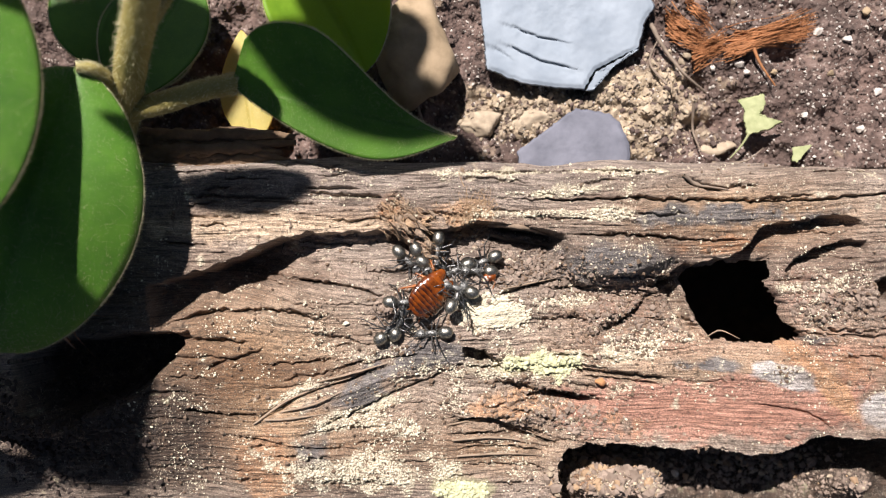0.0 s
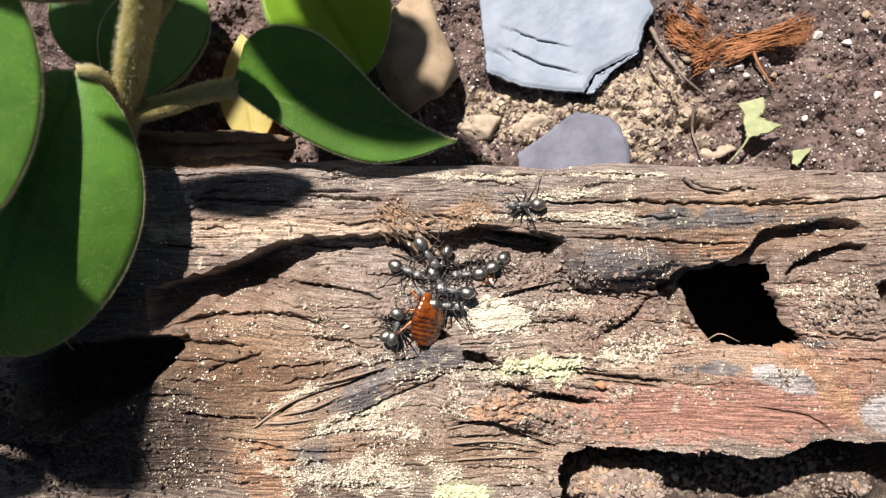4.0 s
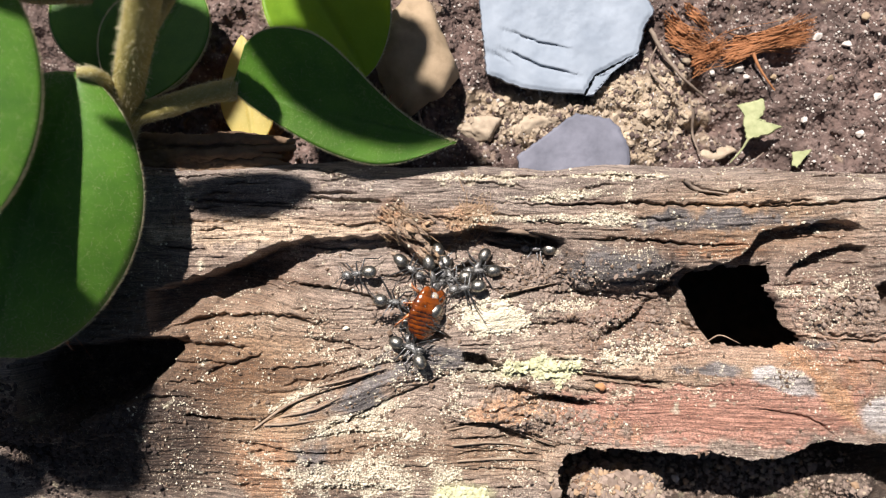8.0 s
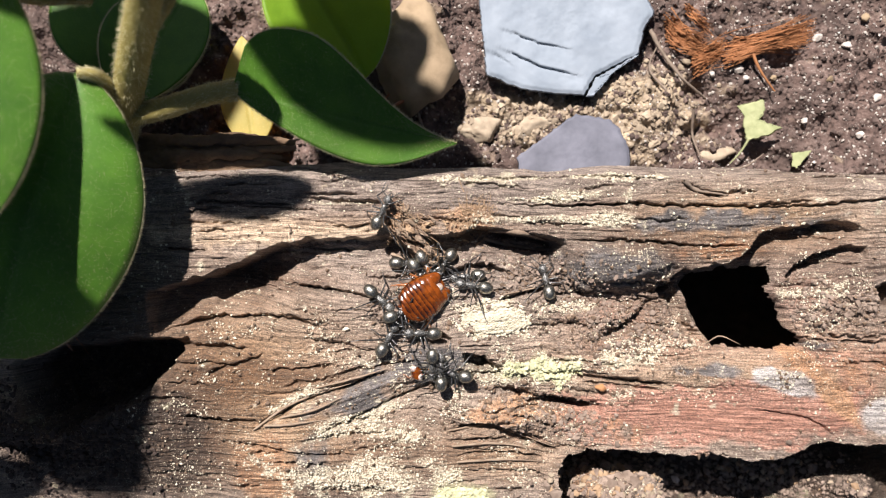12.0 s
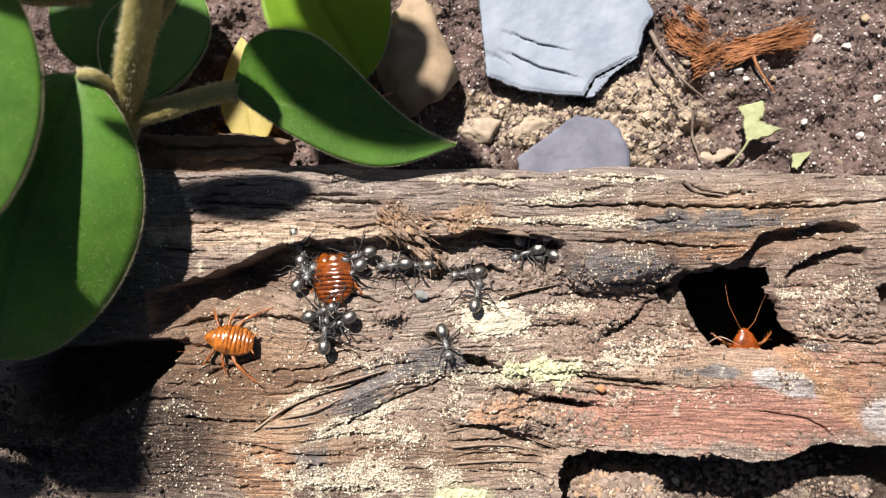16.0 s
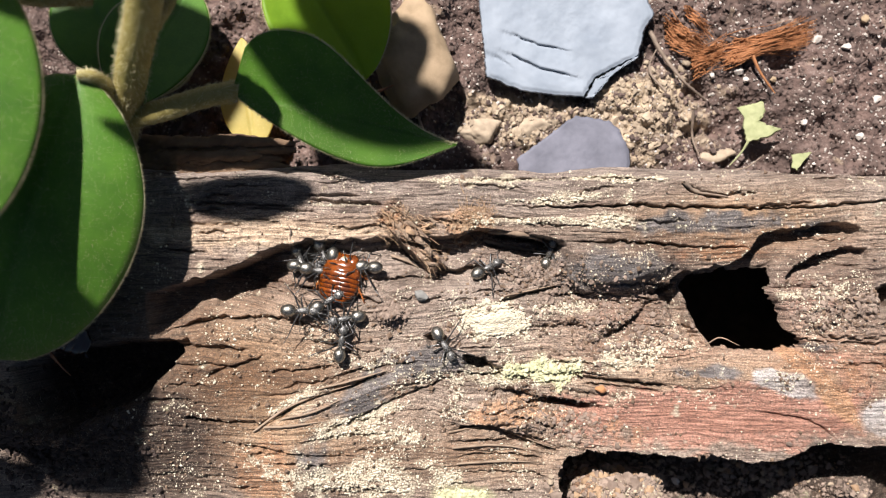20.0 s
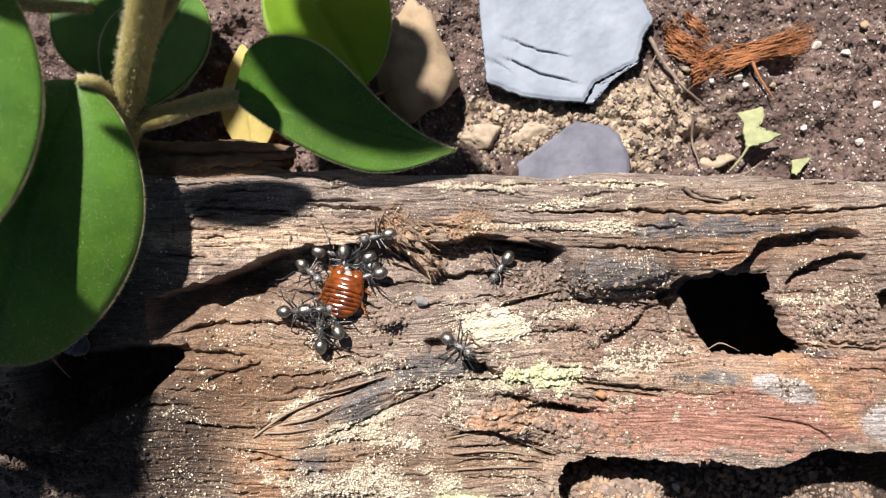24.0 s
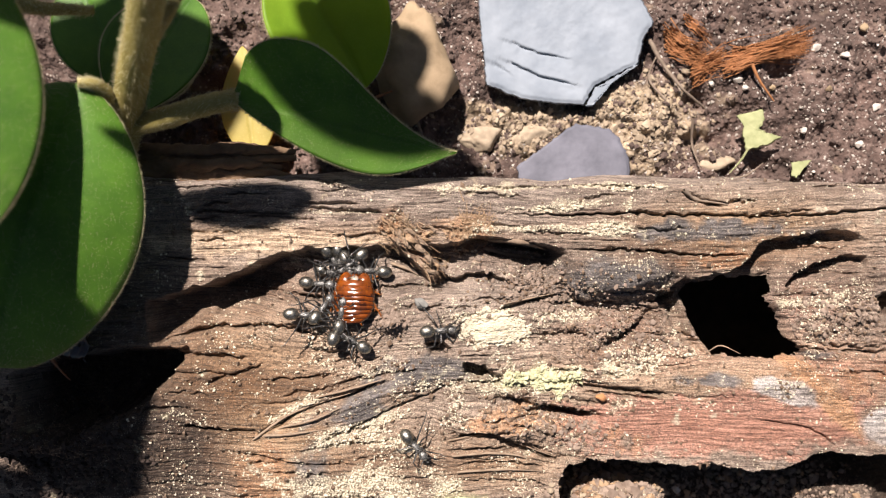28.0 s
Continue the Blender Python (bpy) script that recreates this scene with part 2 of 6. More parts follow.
M_CLOD = plain("soil_clod", (0.055, 0.038, 0.032), (0.19, 0.135, 0.115), 700, 0.95, 0.8, 0.0006)
M_FIBRE = plain("torn_wood_fibre", (0.26, 0.165, 0.095), (0.48, 0.335, 0.21), 600, 0.8, vary=0.35)
M_SPLINTER = plain("grey_splinter", (0.2, 0.14, 0.095), (0.42, 0.32, 0.23), 800, 0.8)
M_CRUMB = plain("wood_crumb", (0.1, 0.065, 0.045), (0.26, 0.18, 0.12), 900, 0.85, 0.3)
M_RUBBLE = plain("red_earth_crumb", (0.18, 0.13, 0.1), (0.36, 0.28, 0.225), 500, 0.9, 0.5)
M_MORTAR = plain("tan_mortar", (0.26, 0.2, 0.14), (0.5, 0.41, 0.3), 500, 0.9, 0.5)
M_ORANGE = plain("orange_clay", (0.38, 0.17, 0.07), (0.5, 0.26, 0.12), 500, 0.85, 0.4)
# inside of the knot hole, darker than the log's face
M_INNER = plain("dark_inner_wood", (0.06, 0.04, 0.028), (0.19, 0.125, 0.085), 400, 0.9, 0.7, 0.0006)
# darker copy of the clod colour, with the lower left's shade painted in
M_SHADED_EARTH = plain("shaded_dark_earth", (0.02, 0.014, 0.012), (0.075, 0.052, 0.042), 700, 0.9, 0.6, 0.0004)
M_BARK = plain("brown_bark", (0.1, 0.06, 0.035), (0.3, 0.2, 0.12), 260, 0.9, 0.9, 0.0008)


# ---- the log: one carved sheet with a front and a back face ----
STEP = 1.15
log_a = np.concatenate([np.arange(-300, -20, 8), np.arange(-20, 1600, STEP), np.arange(1600, 1880, 8)])
log_b = np.concatenate([np.arange(262, 920, STEP), np.arange(920, 1130, 8)])
A, B = np.meshgrid(log_a, log_b)


def bell(a, b, ra, rb, turn=0.0):
    """1 in the middle of a soft oval, 0 outside it."""
    c, s = math.cos(radians(turn)), math.sin(radians(turn))
    x, y = (A - a) * c + (B - b) * s, (B - b) * c - (A - a) * s
    return np.exp(-((x / ra) ** 2 + (y / rb) ** 2))


# grain: lines of constant V; it dips and swells round the hollow and the torn knot
V = B + 0.36 * (A - 620) * bell(620, 690, 210, 75)
V = V - 0.22 * (A - 480) * bell(500, 530, 230, 70) + 0.3 * (A - 900) * bell(900, 730, 100, 60)
V = V + 9 * (1 - 0.7 * bell(1270, 725, 300, 80)) * fbm(A / 260, B / 140, 3, 1) + 2.2 * fbm(A / 70, B / 50, 2, 5)

WARP = 3.5 * fbm(A / 20, B / 20, 4, 9) + 5 * fbm(A / 70, B / 60, 2, 12)
JAG = 2.2 * fbm(A / 9, B / 9, 3, 15) + 2.5 * fbm(A / 40, B / 30, 2, 18)
WA, WB = A + 0.6 * WARP, B + WARP


def window(pts, reach):
    p = np.array(pts, float)
    i0, i1 = np.searchsorted(log_b, (p[:, 1].min() - reach, p[:, 1].max() + reach))
    j0, j1 = np.searchsorted(log_a, (p[:, 0].min() - reach, p[:, 0].max() + reach))
    return slice(i0, i1), slice(j0, j1)


H = 14 * fbm(A / 420, B / 190, 3, 21) + 3.5 * fbm(A / 110, B / 60, 3, 25)
# rounded back shoulder and the fall towards the front
back = 272 + 7 * fbm(A / 130, A * 0, 3, 31) + 10 * np.clip((A - 700) / 900, 0, 1)
H = H - 60 * smooth(40, 0, B - back) ** 1.6 - 260 * smooth(6, -8, B - back)
H = H - 60 * smooth(830, 1100, B) - 75 * smooth(520, 160, A) * smooth(700, 900, B)


def eased(pts):
    """Corners of a polyline cut twice, so that it bends softly."""
    p = np.array(pts, float)
    for _ in range(2):
        q = np.stack([p[:-1] * 0.75 + p[1:] * 0.25, p[:-1] * 0.25 + p[1:] * 0.75], 1).reshape(-1, 2)
        p = np.concatenate([p[:1], q, p[-1:]])
    return p


def ledge(pts, drops, reach, lip=7.0):
    """A broken edge: the wood in front of it lies lower by drops (from end to end) and climbs back over reach."""
    w = window(pts, reach + 30)
    d, side, far = along(WA[w], WB[w], eased(pts))
    drop = np.interp(far, np.linspace(0, 1, len(drops)), drops)
    fade = smooth(0, 0.03, far) * smooth(1, 0.97, far)
    fall = smooth(0, lip, d) * smooth(reach, 4, d)
    H[w] -= np.where(side > 0, drop * fall * fade, 0)


def groove(pts, width, depth, ragged=1.0):
    w = window(pts, width * 4 + 12)
    d, side, far = along(A[w], B[w] + ragged * JAG[w], eased(pts))
    taper = np.clip(np.minimum(far, 1 - far) * 6, 0.15, 1)
    H[w] -= depth * taper * np.exp(-(d / (width * (0.4 + 0.6 * taper))) ** 2)


def pit(pts, depth, wall):
    w = window(pts, 30)
    d = inside(WA[w], WB[w], pts)
    H[w] -= depth * smooth(-2, wall, d)


def mound(a, b, ra, rb, height, turn=0.0):
    H[:] += height * bell(a, b, ra, rb, turn)


# the hollow under the long upper edge
ledge([(255, 500), (310, 492), (380, 474), (420, 458), (455, 436), (500, 420), (560, 412), (640, 411), (695, 404), (740, 398), (800, 404), (870, 392), (940, 398), (1000, 410)],
      [40, 70, 95, 115, 110, 70, 45, 34, 36, 45, 55, 60, 75, 70, 60], 120, 6)
ledge([(690, 404), (740, 420), (790, 462), (850, 448), (910, 470), (925, 476)], [10, 30, 34, 26, 30, 10], 46, 6)
ledge([(1001, 412), (1003, 440), (1012, 484), (1042, 508), (1100, 500), (1165, 492)], [14, 22, 26, 18, 10, 10], 60, 9)
ledge([(1160, 494), (1205, 478), (1215, 470), (1290, 456), (1328, 432), (1345, 408), (1388, 391), (1440, 381), (1500, 384), (1535, 396)], [50, 60, 60, 55, 48, 45, 45, 40, 20], 60, 6)
ledge([(1385, 476), (1418, 447), (1480, 431), (1535, 424)], [20, 46, 40, 24], 40, 5)
HOLE = [(1197, 500), (1203, 540), (1222, 575), (1243, 600), (1300, 606), (1406, 605), (1411, 586), (1381, 566), (1371, 532), (1347, 503), (1352, 452), (1290, 459), (1215, 474)]
HOLE = [(1219 + (a - 1197) * 0.96, 441 + (b - 441) * 1.02) for a, b in HOLE]     # the sunken rim
mouth = np.array(HOLE, float)
pit(mouth + (mouth - mouth.mean(0)) * 0.1, 44, 24)
pit([(1548, 500), (1560, 548), (1600, 545), (1600, 490)], 90, 10)
pit([(820, 618), (824, 638), (848, 642), (864, 632), (860, 620), (838, 614)], 55, 7)
groove([(858, 630), (878, 642), (892, 656)], 7, 26)
pit([(1184, 500), (1187, 545), (1204, 580), (1236, 606), (1262, 602), (1232, 560), (1216, 500)], 36, 14)
ledge([(876, 664), (930, 688), (990, 698), (1066, 700)], [8, 34, 38, 12], 44, 6)
ledge([(800, 742), (860, 736), (930, 756), (990, 784)], [6, 20, 26, 14], 30, 5)
# the front edge and the rubble gap below it
ledge([(975, 960), (985, 870), (992, 822), (1004, 798), (1042, 784), (1075, 779), (1130, 784), (1200, 791), (1270, 790), (1330, 806), (1382, 800), (1402, 784), (1442, 767), (1500, 772), (1590, 776), (1760, 790)],
      [120, 180, 190, 195, 200, 205, 210, 220, 230, 240, 240, 240, 235, 230, 225], 420, 9)
pit([(20, 640), (60, 740), (120, 765), (195, 730), (250, 700), (300, 655), (330, 612), (300, 585), (200, 590), (60, 600)], 190, 34)
ledge([(-200, 735), (-60, 760), (30, 775), (80, 770)], [60, 60, 60, 20], 70, 8)
groove([(296, 604), (340, 598)], 9, 26)
pit([(752, 586), (762, 604), (796, 606), (802, 592), (784, 580)], 36, 8)

# a torn slab of wood that lies askew over the hollow, with a frayed face
w = window([(670, 340), (790, 475)], 50)
d, side, far = along(WA[w], WB[w], eased([(676, 344), (698, 380), (734, 418), (776, 468)]))
TORN = np.zeros(A.shape)
TORN[w] = smooth(26, 12, d + 9 * (far - 0.5)) * smooth(0, 0.08, far) * smooth(1, 0.9, far)
H += TORN * (np.interp(B, (340, 400, 470), (16, 10, -14)) - H + 11 * fbm(A / 40 + B / 34, (B - 1.15 * A) / 9, 4, 46) + 5 * np.abs(fbm(A / 6, B / 6, 3, 47)))
w = window([(1000, 415), (1210, 505)], 40)
d = inside(WA[w], WB[w], [(1000, 424), (1008, 468), (1040, 500), (1110, 497), (1165, 486), (1205, 470), (1190, 436), (1090, 418)])
H[w] += 16 * smooth(-3, 18, d)
mound(692, 545, 17, 14, 24)
mound(60, 740, 70, 45, 45)
mound(780, 600, 60, 18, 12, -20)
mound(700, 660, 160, 20, 14, -20)
mound(900, 725, 70, 26, 22)
mound(1250, 655, 260, 26, 10)
mound(876, 556, 48, 26, 14)
mound(1085, 880, 78, 38, 135)
mound(1172, 878, 30, 36, 100)
mound(1570, 885, 62, 42, 105)
mound(1095, 462, 80, 34, 16)
# cracks
for pts, width, depth in (
        ([(296, 574), (340, 562), (390, 551), (500, 552), (545, 563), (578, 578)], 3.6, 24),
        ([(498, 500), (560, 498), (640, 515), (692, 529)], 3.0, 18),
        ([(360, 655), (400, 640), (470, 618)], 2.6, 14), ([(545, 590), (585, 597), (640, 610)], 2.4, 12),
        ([(880, 352), (1000, 356), (1100, 352), (1250, 356), (1400, 355), (1480, 351), (1570, 340), (1700, 335)], 2.0, 22),
        ([(1003, 416), (1100, 415), (1200, 423), (1330, 427)], 1.8, 20), ([(1445, 301), (1500, 297), (1580, 300)], 2.8, 18),
        ([(1205, 312), (1240, 330), (1290, 336)], 4.0, 26), ([(780, 308), (900, 306), (1060, 304), (1160, 308)], 3.2, 14),
        ([(535, 340), (600, 346), (690, 352)], 3.0, 14), ([(310, 345), (420, 350), (520, 352)], 2.6, 14),
        ([(450, 748), (520, 705), (600, 676), (700, 645)], 3.4, 20), ([(560, 760), (640, 722), (720, 684), (815, 650)], 2.2, 15),
        ([(785, 752), (870, 742), (985, 778)], 2.4, 16), ([(790, 770), (880, 764), (990, 786)], 2.0, 13), ([(800, 800), (880, 790), (975, 800)], 2.2, 14),
        ([(800, 826), (880, 820), (980, 830)], 2.0, 12), ([(850, 716), (930, 728), (990, 752)], 3.0, 16),
        ([(890, 668), (930, 690), (975, 697), (1030, 714), (1062, 702)], 6.0, 30), ([(1000, 655), (1090, 661), (1185, 672)], 4.0, 24),
        ([(1030, 668), (1110, 672), (1170, 682)], 3.0, 16), ([(880, 522), (950, 508), (998, 492)], 4.0, 24), ([(930, 568), (1010, 563), (1060, 572)], 2.6, 14),
        ([(1060, 590), (1100, 576), (1130, 552), (1165, 520)], 6.5, 30), ([(1150, 508), (1185, 505), (1210, 490)], 5.0, 26),
        ([(1330, 712), (1400, 722), (1450, 738), (1475, 765)], 2.0, 10), ([(1400, 470), (1460, 455), (1540, 460)], 2.6, 12),
        ([(300, 388), (360, 384), (440, 386)], 2.0, 8), ([(425, 374), (470, 378), (500, 384)], 2.4, 8),
        ([(700, 414), (760, 424), (790, 440)], 4.0, 20), ([(880, 402), (940, 412), (1000, 424)], 4.0, 24), ([(860, 416), (920, 428), (985, 436)], 3.4, 22),
        ([(400, 770), (520, 790), (640, 795)], 2.8, 12), ([(230, 700), (300, 690), (360, 700)], 2.4, 10), ([(1500, 590), (1570, 600), (1650, 590)], 2.8, 14)):
    groove(pts, width, depth)
for n, (a, b) in enumerate(zip(np.random.RandomState(3).uniform(260, 1600, 130), np.random.RandomState(4).uniform(285, 870, 130))):
    i, j = np.searchsorted(log_b, b), np.searchsorted(log_a, a)
    run = 25 + (n * 37) % 70
    lift = np.interp(np.array([-1, 0, 1]) * run + a, log_a, V[i]) - V[i, j]
    if not (1070 < a < 1500 and 680 < b < 785):
        groove([(a + s * run, b - f) for s, f in zip((-1, 0, 1), lift)], 1.5 + (n % 4) * 0.4, 5 + n % 9, 1.3)

# rubble and crumbs in the broken places, fibres everywhere else
rough = np.clip(bell(950, 480, 70, 40) + bell(1090, 560, 80, 40) + bell(1100, 880, 110, 60) + bell(1420, 920, 190, 70) + 0.8 * bell(70, 770, 150, 90) + 0.55 * bell(692, 548, 26, 20)
                + 0.1 * bell(300, 770, 90, 60) + 0.7 * bell(1000, 735, 70, 34) + 0.4 * bell(930, 705, 60, 24) + 0.7 * bell(1480, 540, 90, 50), 0, 1)
H += rough * (9 * fbm(A / 14, B / 14, 4, 41) + 4 * np.abs(fbm(A / 6, B / 6, 2, 44)))
wear = smooth(-0.5, 0.6, fbm(A / 170, B / 60, 3, 57))
fibre = fbm(A / 60, V / 3.0, 3, 51) * 1.15 + fbm(A / 170, V / 8, 3, 55) * 1.2
crease = np.clip(fbm(A / 120, V / 3.4, 3, 58) - 0.4 + 0.16 * wear, 0, 1)
calm = np.clip(1.3 * bell(1270, 725, 270, 62) + 1.2 * bell(1095, 464, 85, 34) + 0.5 * bell(1300, 330, 500, 40) + 0.65 * bell(430, 640, 210, 110), 0, 1)
H += (1 - 0.8 * rough) * (1 - 0.6 * calm) * (fibre - 3.4 * (1 - calm) * crease * smooth(0.3, 0.8, wear)) + 1.6 * (1 - calm) * fbm(A / 26, V / 5, 3, 68) + 0.9 * vnoise(A / 2.6, B / 2.6, 60) + 1.1 * wear * vnoise(A / 5.5, B / 4.5, 61)
torn = np.clip(bell(1250, 725, 210, 45) + bell(880, 780, 90, 45), 0, 1)
H += 6 * bell(900, 752, 105, 46) * fbm(A / 110, V / 8, 3, 64)
H += torn * 1.6 * fbm(A / 160, V / 3.2, 3, 63)

# the sheet's sides turn down into the soil
rim = np.minimum(np.minimum(A - log_a[0], log_a[-1] - A), np.minimum((B - log_b[0]) * 3, log_b[-1] - B))
H = np.where(rim < 9, np.minimum(H, -420), H)
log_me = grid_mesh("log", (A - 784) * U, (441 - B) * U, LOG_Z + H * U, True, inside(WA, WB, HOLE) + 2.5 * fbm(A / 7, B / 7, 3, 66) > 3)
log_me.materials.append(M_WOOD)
log_me.attributes.new("flow", "FLOAT_VECTOR", "POINT").data.foreach_set("vector", np.stack([A * U, V * U, A * 0], -1).astype(np.float32).ravel())
spread = fbm(A / 30, B / 24, 4, 71)


def patch(*ovals):
    out = 0
    for a, b, ra, rb, gain, *turn in ovals:
        out = out + gain * bell(a, b, ra * 1.25, rb * 1.25, *turn)
    return np.clip((out - 0.36 + 0.4 * spread) * 2.5, 0, 1)


DUST = patch((876, 557, 44, 24, 1.2, 8), (960, 645, 70, 22, 0.8), (850, 307, 80, 3.5, 1.2), (1090, 304, 70, 5, 1.4), (1035, 334, 42, 8, 1.0), (960, 379, 95, 6, 1.15), (1085, 380, 32, 11, 1.1), (1110, 862, 70, 18, 0.9),
             (700, 760, 50, 16, 0.8), (640, 835, 130, 30, 0.9), (1460, 500, 45, 26, 0.7), (1110, 620, 60, 20, 0.75), (605, 740, 40, 14, 0.8), (510, 705, 60, 8, 0.9, -30),
             (650, 730, 120, 7, 0.8, -22), (1010, 535, 60, 14, 0.6), (860, 660, 26, 18, 0.7), (600, 350, 70, 5, 0.8), (980, 345, 60, 5, 0.8))
mask(log_me, "dust", DUST)
mask(log_me, "lichen", patch((965, 645, 60, 20, 1.35), (820, 868, 44, 20, 1.3), (870, 555, 26, 18, 0.5)))
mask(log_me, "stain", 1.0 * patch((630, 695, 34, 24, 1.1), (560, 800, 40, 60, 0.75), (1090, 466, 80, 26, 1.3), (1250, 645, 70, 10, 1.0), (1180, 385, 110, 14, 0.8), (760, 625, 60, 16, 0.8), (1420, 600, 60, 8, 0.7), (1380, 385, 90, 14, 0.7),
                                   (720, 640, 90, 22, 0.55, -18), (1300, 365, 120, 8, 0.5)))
mask(log_me, "orange", 0.35 * TORN + 0.75 * bell(1445, 662, 90, 15, 46) + 0.85 * patch((470, 830, 36, 50, 1.9), (905, 715, 60, 20, 1.6), (1050, 868, 50, 22, 1.2), (1440, 658, 80, 13, 2.3, 46), (1290, 432, 40, 11, 1.4), (330, 800, 60, 20, 0.6), (1110, 745, 40, 24, 0.6),
                                    (700, 375, 34, 18, 0.9), (825, 385, 34, 24, 0.9), (1250, 655, 40, 5, 0.7), (1540, 650, 60, 30, 0.5), (1250, 440, 60, 12, 0.6)))
mask(log_me, "red", np.clip(patch((1280, 722, 230, 42, 1.5)) + 0.45 * bell(1425, 520, 70, 42) + 0.35 * bell(1085, 548, 80, 26) + 0.3 * bell(1450, 610, 170, 36) + 0.35 * bell(1150, 610, 120, 26) + 0.5 * patch((1500, 680, 120, 70, 0.9)), 0, 1))
mask(log_me, "bare", np.clip(0.95 * bell(1280, 725, 240, 46) + 0.75 * bell(440, 620, 220, 110) + 0.8 * bell(450, 395, 180, 30), 0, 1))
mask(log_me, "ash", 0.9 * patch((1385, 664, 44, 13, 2.2, 20), (1562, 725, 32, 24, 2.2)))
mask(log_me, "bleach", 0.85 * patch((430, 400, 125, 20, 1.6), (620, 398, 70, 7, 0.8), (520, 720, 50, 4, 0.9, -28)))
mask(log_me, "warm", np.clip(1.0 * bell(400, 660, 240, 170) + 0.4 * bell(620, 800, 260, 80) + 0.6 * bell(560, 395, 300, 26) + 0.95 * bell(1320, 380, 240, 60) + 0.5 * bell(1480, 640, 140, 60) + 0.5 * bell(900, 800, 140, 50) + 0.6 * bell(1200, 640, 340, 130), 0, 1))
mask(log_me, "umber", np.clip(1.2 * bell(310, 670, 150, 140) + 0.9 * bell(1500, 500, 130, 110) + 0.7 * bell(1290, 420, 190, 50) + 0.15 * bell(700, 440, 330, 40) + 0.3 * bell(1060, 540, 150, 40) + 0.6 * bell(1000, 740, 110, 40) + 0.5 * bell(1450, 740, 200, 40) + 0.6 * fbm(A / 150, B / 60, 3, 74), 0, 1))
# deep and broken places, then ovals at the left that paint in shade
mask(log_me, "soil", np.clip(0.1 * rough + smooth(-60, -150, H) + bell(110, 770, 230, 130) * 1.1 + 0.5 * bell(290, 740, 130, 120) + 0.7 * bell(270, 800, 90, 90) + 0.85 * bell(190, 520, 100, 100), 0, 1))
log_thing = tagged(new("log", log_me), "weathered cracked brown log with a knot hole, half sunk in soil", "log", kind="structure")


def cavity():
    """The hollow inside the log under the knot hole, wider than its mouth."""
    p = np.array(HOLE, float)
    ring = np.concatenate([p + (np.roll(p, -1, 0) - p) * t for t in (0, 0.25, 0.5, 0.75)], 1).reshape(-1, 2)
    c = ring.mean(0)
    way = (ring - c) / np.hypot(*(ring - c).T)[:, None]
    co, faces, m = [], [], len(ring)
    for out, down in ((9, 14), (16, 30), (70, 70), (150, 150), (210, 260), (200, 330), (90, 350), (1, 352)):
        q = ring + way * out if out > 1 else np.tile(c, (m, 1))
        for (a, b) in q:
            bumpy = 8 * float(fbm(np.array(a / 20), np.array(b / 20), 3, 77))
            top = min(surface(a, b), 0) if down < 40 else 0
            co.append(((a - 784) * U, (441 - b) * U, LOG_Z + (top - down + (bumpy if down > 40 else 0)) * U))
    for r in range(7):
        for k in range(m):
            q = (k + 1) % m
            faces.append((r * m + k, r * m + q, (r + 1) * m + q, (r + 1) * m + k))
    return part("cavity", raw_mesh("cavity", co, faces), M_INNER, log_thing, "dark hollow inside the log")


def surface(a, b):
    """Height of the log's face at a plan point."""
    j, i = float(np.interp(a, log_a, np.arange(len(log_a)))), float(np.interp(b, log_b, np.arange(len(log_b))))
    i, j = min(i, H.shape[0] - 1.01), min(j, H.shape[1] - 1.01)
    i0, j0 = int(i), int(j)
    u, v = i - i0, j - j0
    return float(H[i0, j0] * (1 - u) * (1 - v) + H[i0 + 1, j0] * u * (1 - v) + H[i0, j0 + 1] * (1 - u) * v + H[i0 + 1, j0 + 1] * u * v)


cavity()


# ---- ground: one sheet of soil, fine behind the log and coarse out to the horizon ----
SOIL_H = -150.0


def spaced(lo, hi, step):
    mid = np.arange(lo, hi, step)
    grow = 40 * 1.6 ** np.arange(1, 24)
    return np.concatenate([lo - grow[::-1], mid, hi + grow])


gx, gy = spaced(-400, 1950, 3.2), np.concatenate([spaced(-420, 345, 3.2)[:-23], np.arange(360, 1130, 24), 1130 + 40 * 1.6 ** np.arange(1, 24)])
GA, GB = np.meshgrid(gx, gy)
near = smooth(600, 200, np.hypot(np.clip(np.abs(GA - 784) - 900, 0, None), np.clip(np.abs(GB - 360) - 780, 0, None)))
MORTAR = np.clip(1.5 * np.exp(-(((GA - 1130) / 110) ** 2 + ((GB - 190) / 80) ** 2)) + 1.1 * np.exp(-(((GA - 900) / 110) ** 2 + ((GB - 205) / 60) ** 2)) - 0.45 + 0.6 * fbm(GA / 36, GB / 36, 4, 81), 0, 1) * near
GH = SOIL_H + near * (24 * fbm(GA / 110, GB / 110, 3, 83) + 9 * fbm(GA / 30, GB / 30, 2, 84) + 7 * np.abs(fbm(GA / 43 + 0.4 * GB / 43, GB / 43 - 0.4 * GA / 43, 4, 86)) + 4 * fbm(GA / 13 - 0.6 * GB / 13, GB / 13 + 0.6 * GA / 13, 3, 89) + 16 * MORTAR)
for a, b, ra, rb, depth in ((1000, 10, 150, 120, 34), (1235, 150, 22, 20, 45), (1255, 218, 45, 14, 40), (1390, 100, 30, 14, 35), (800, 200, 90, 50, 25), (300, 200, 260, 90, 30)):
    GH -= depth * np.exp(-(((GA - a) / ra) ** 2 + ((GB - b) / rb) ** 2))
under = smooth(-240, -190, GA) * smooth(1820, 1770, GA) * smooth(300, 330, GB) * smooth(1110, 1060, GB)
GH = GH - 420 * under
kk = 1 - SOIL_H / REACH
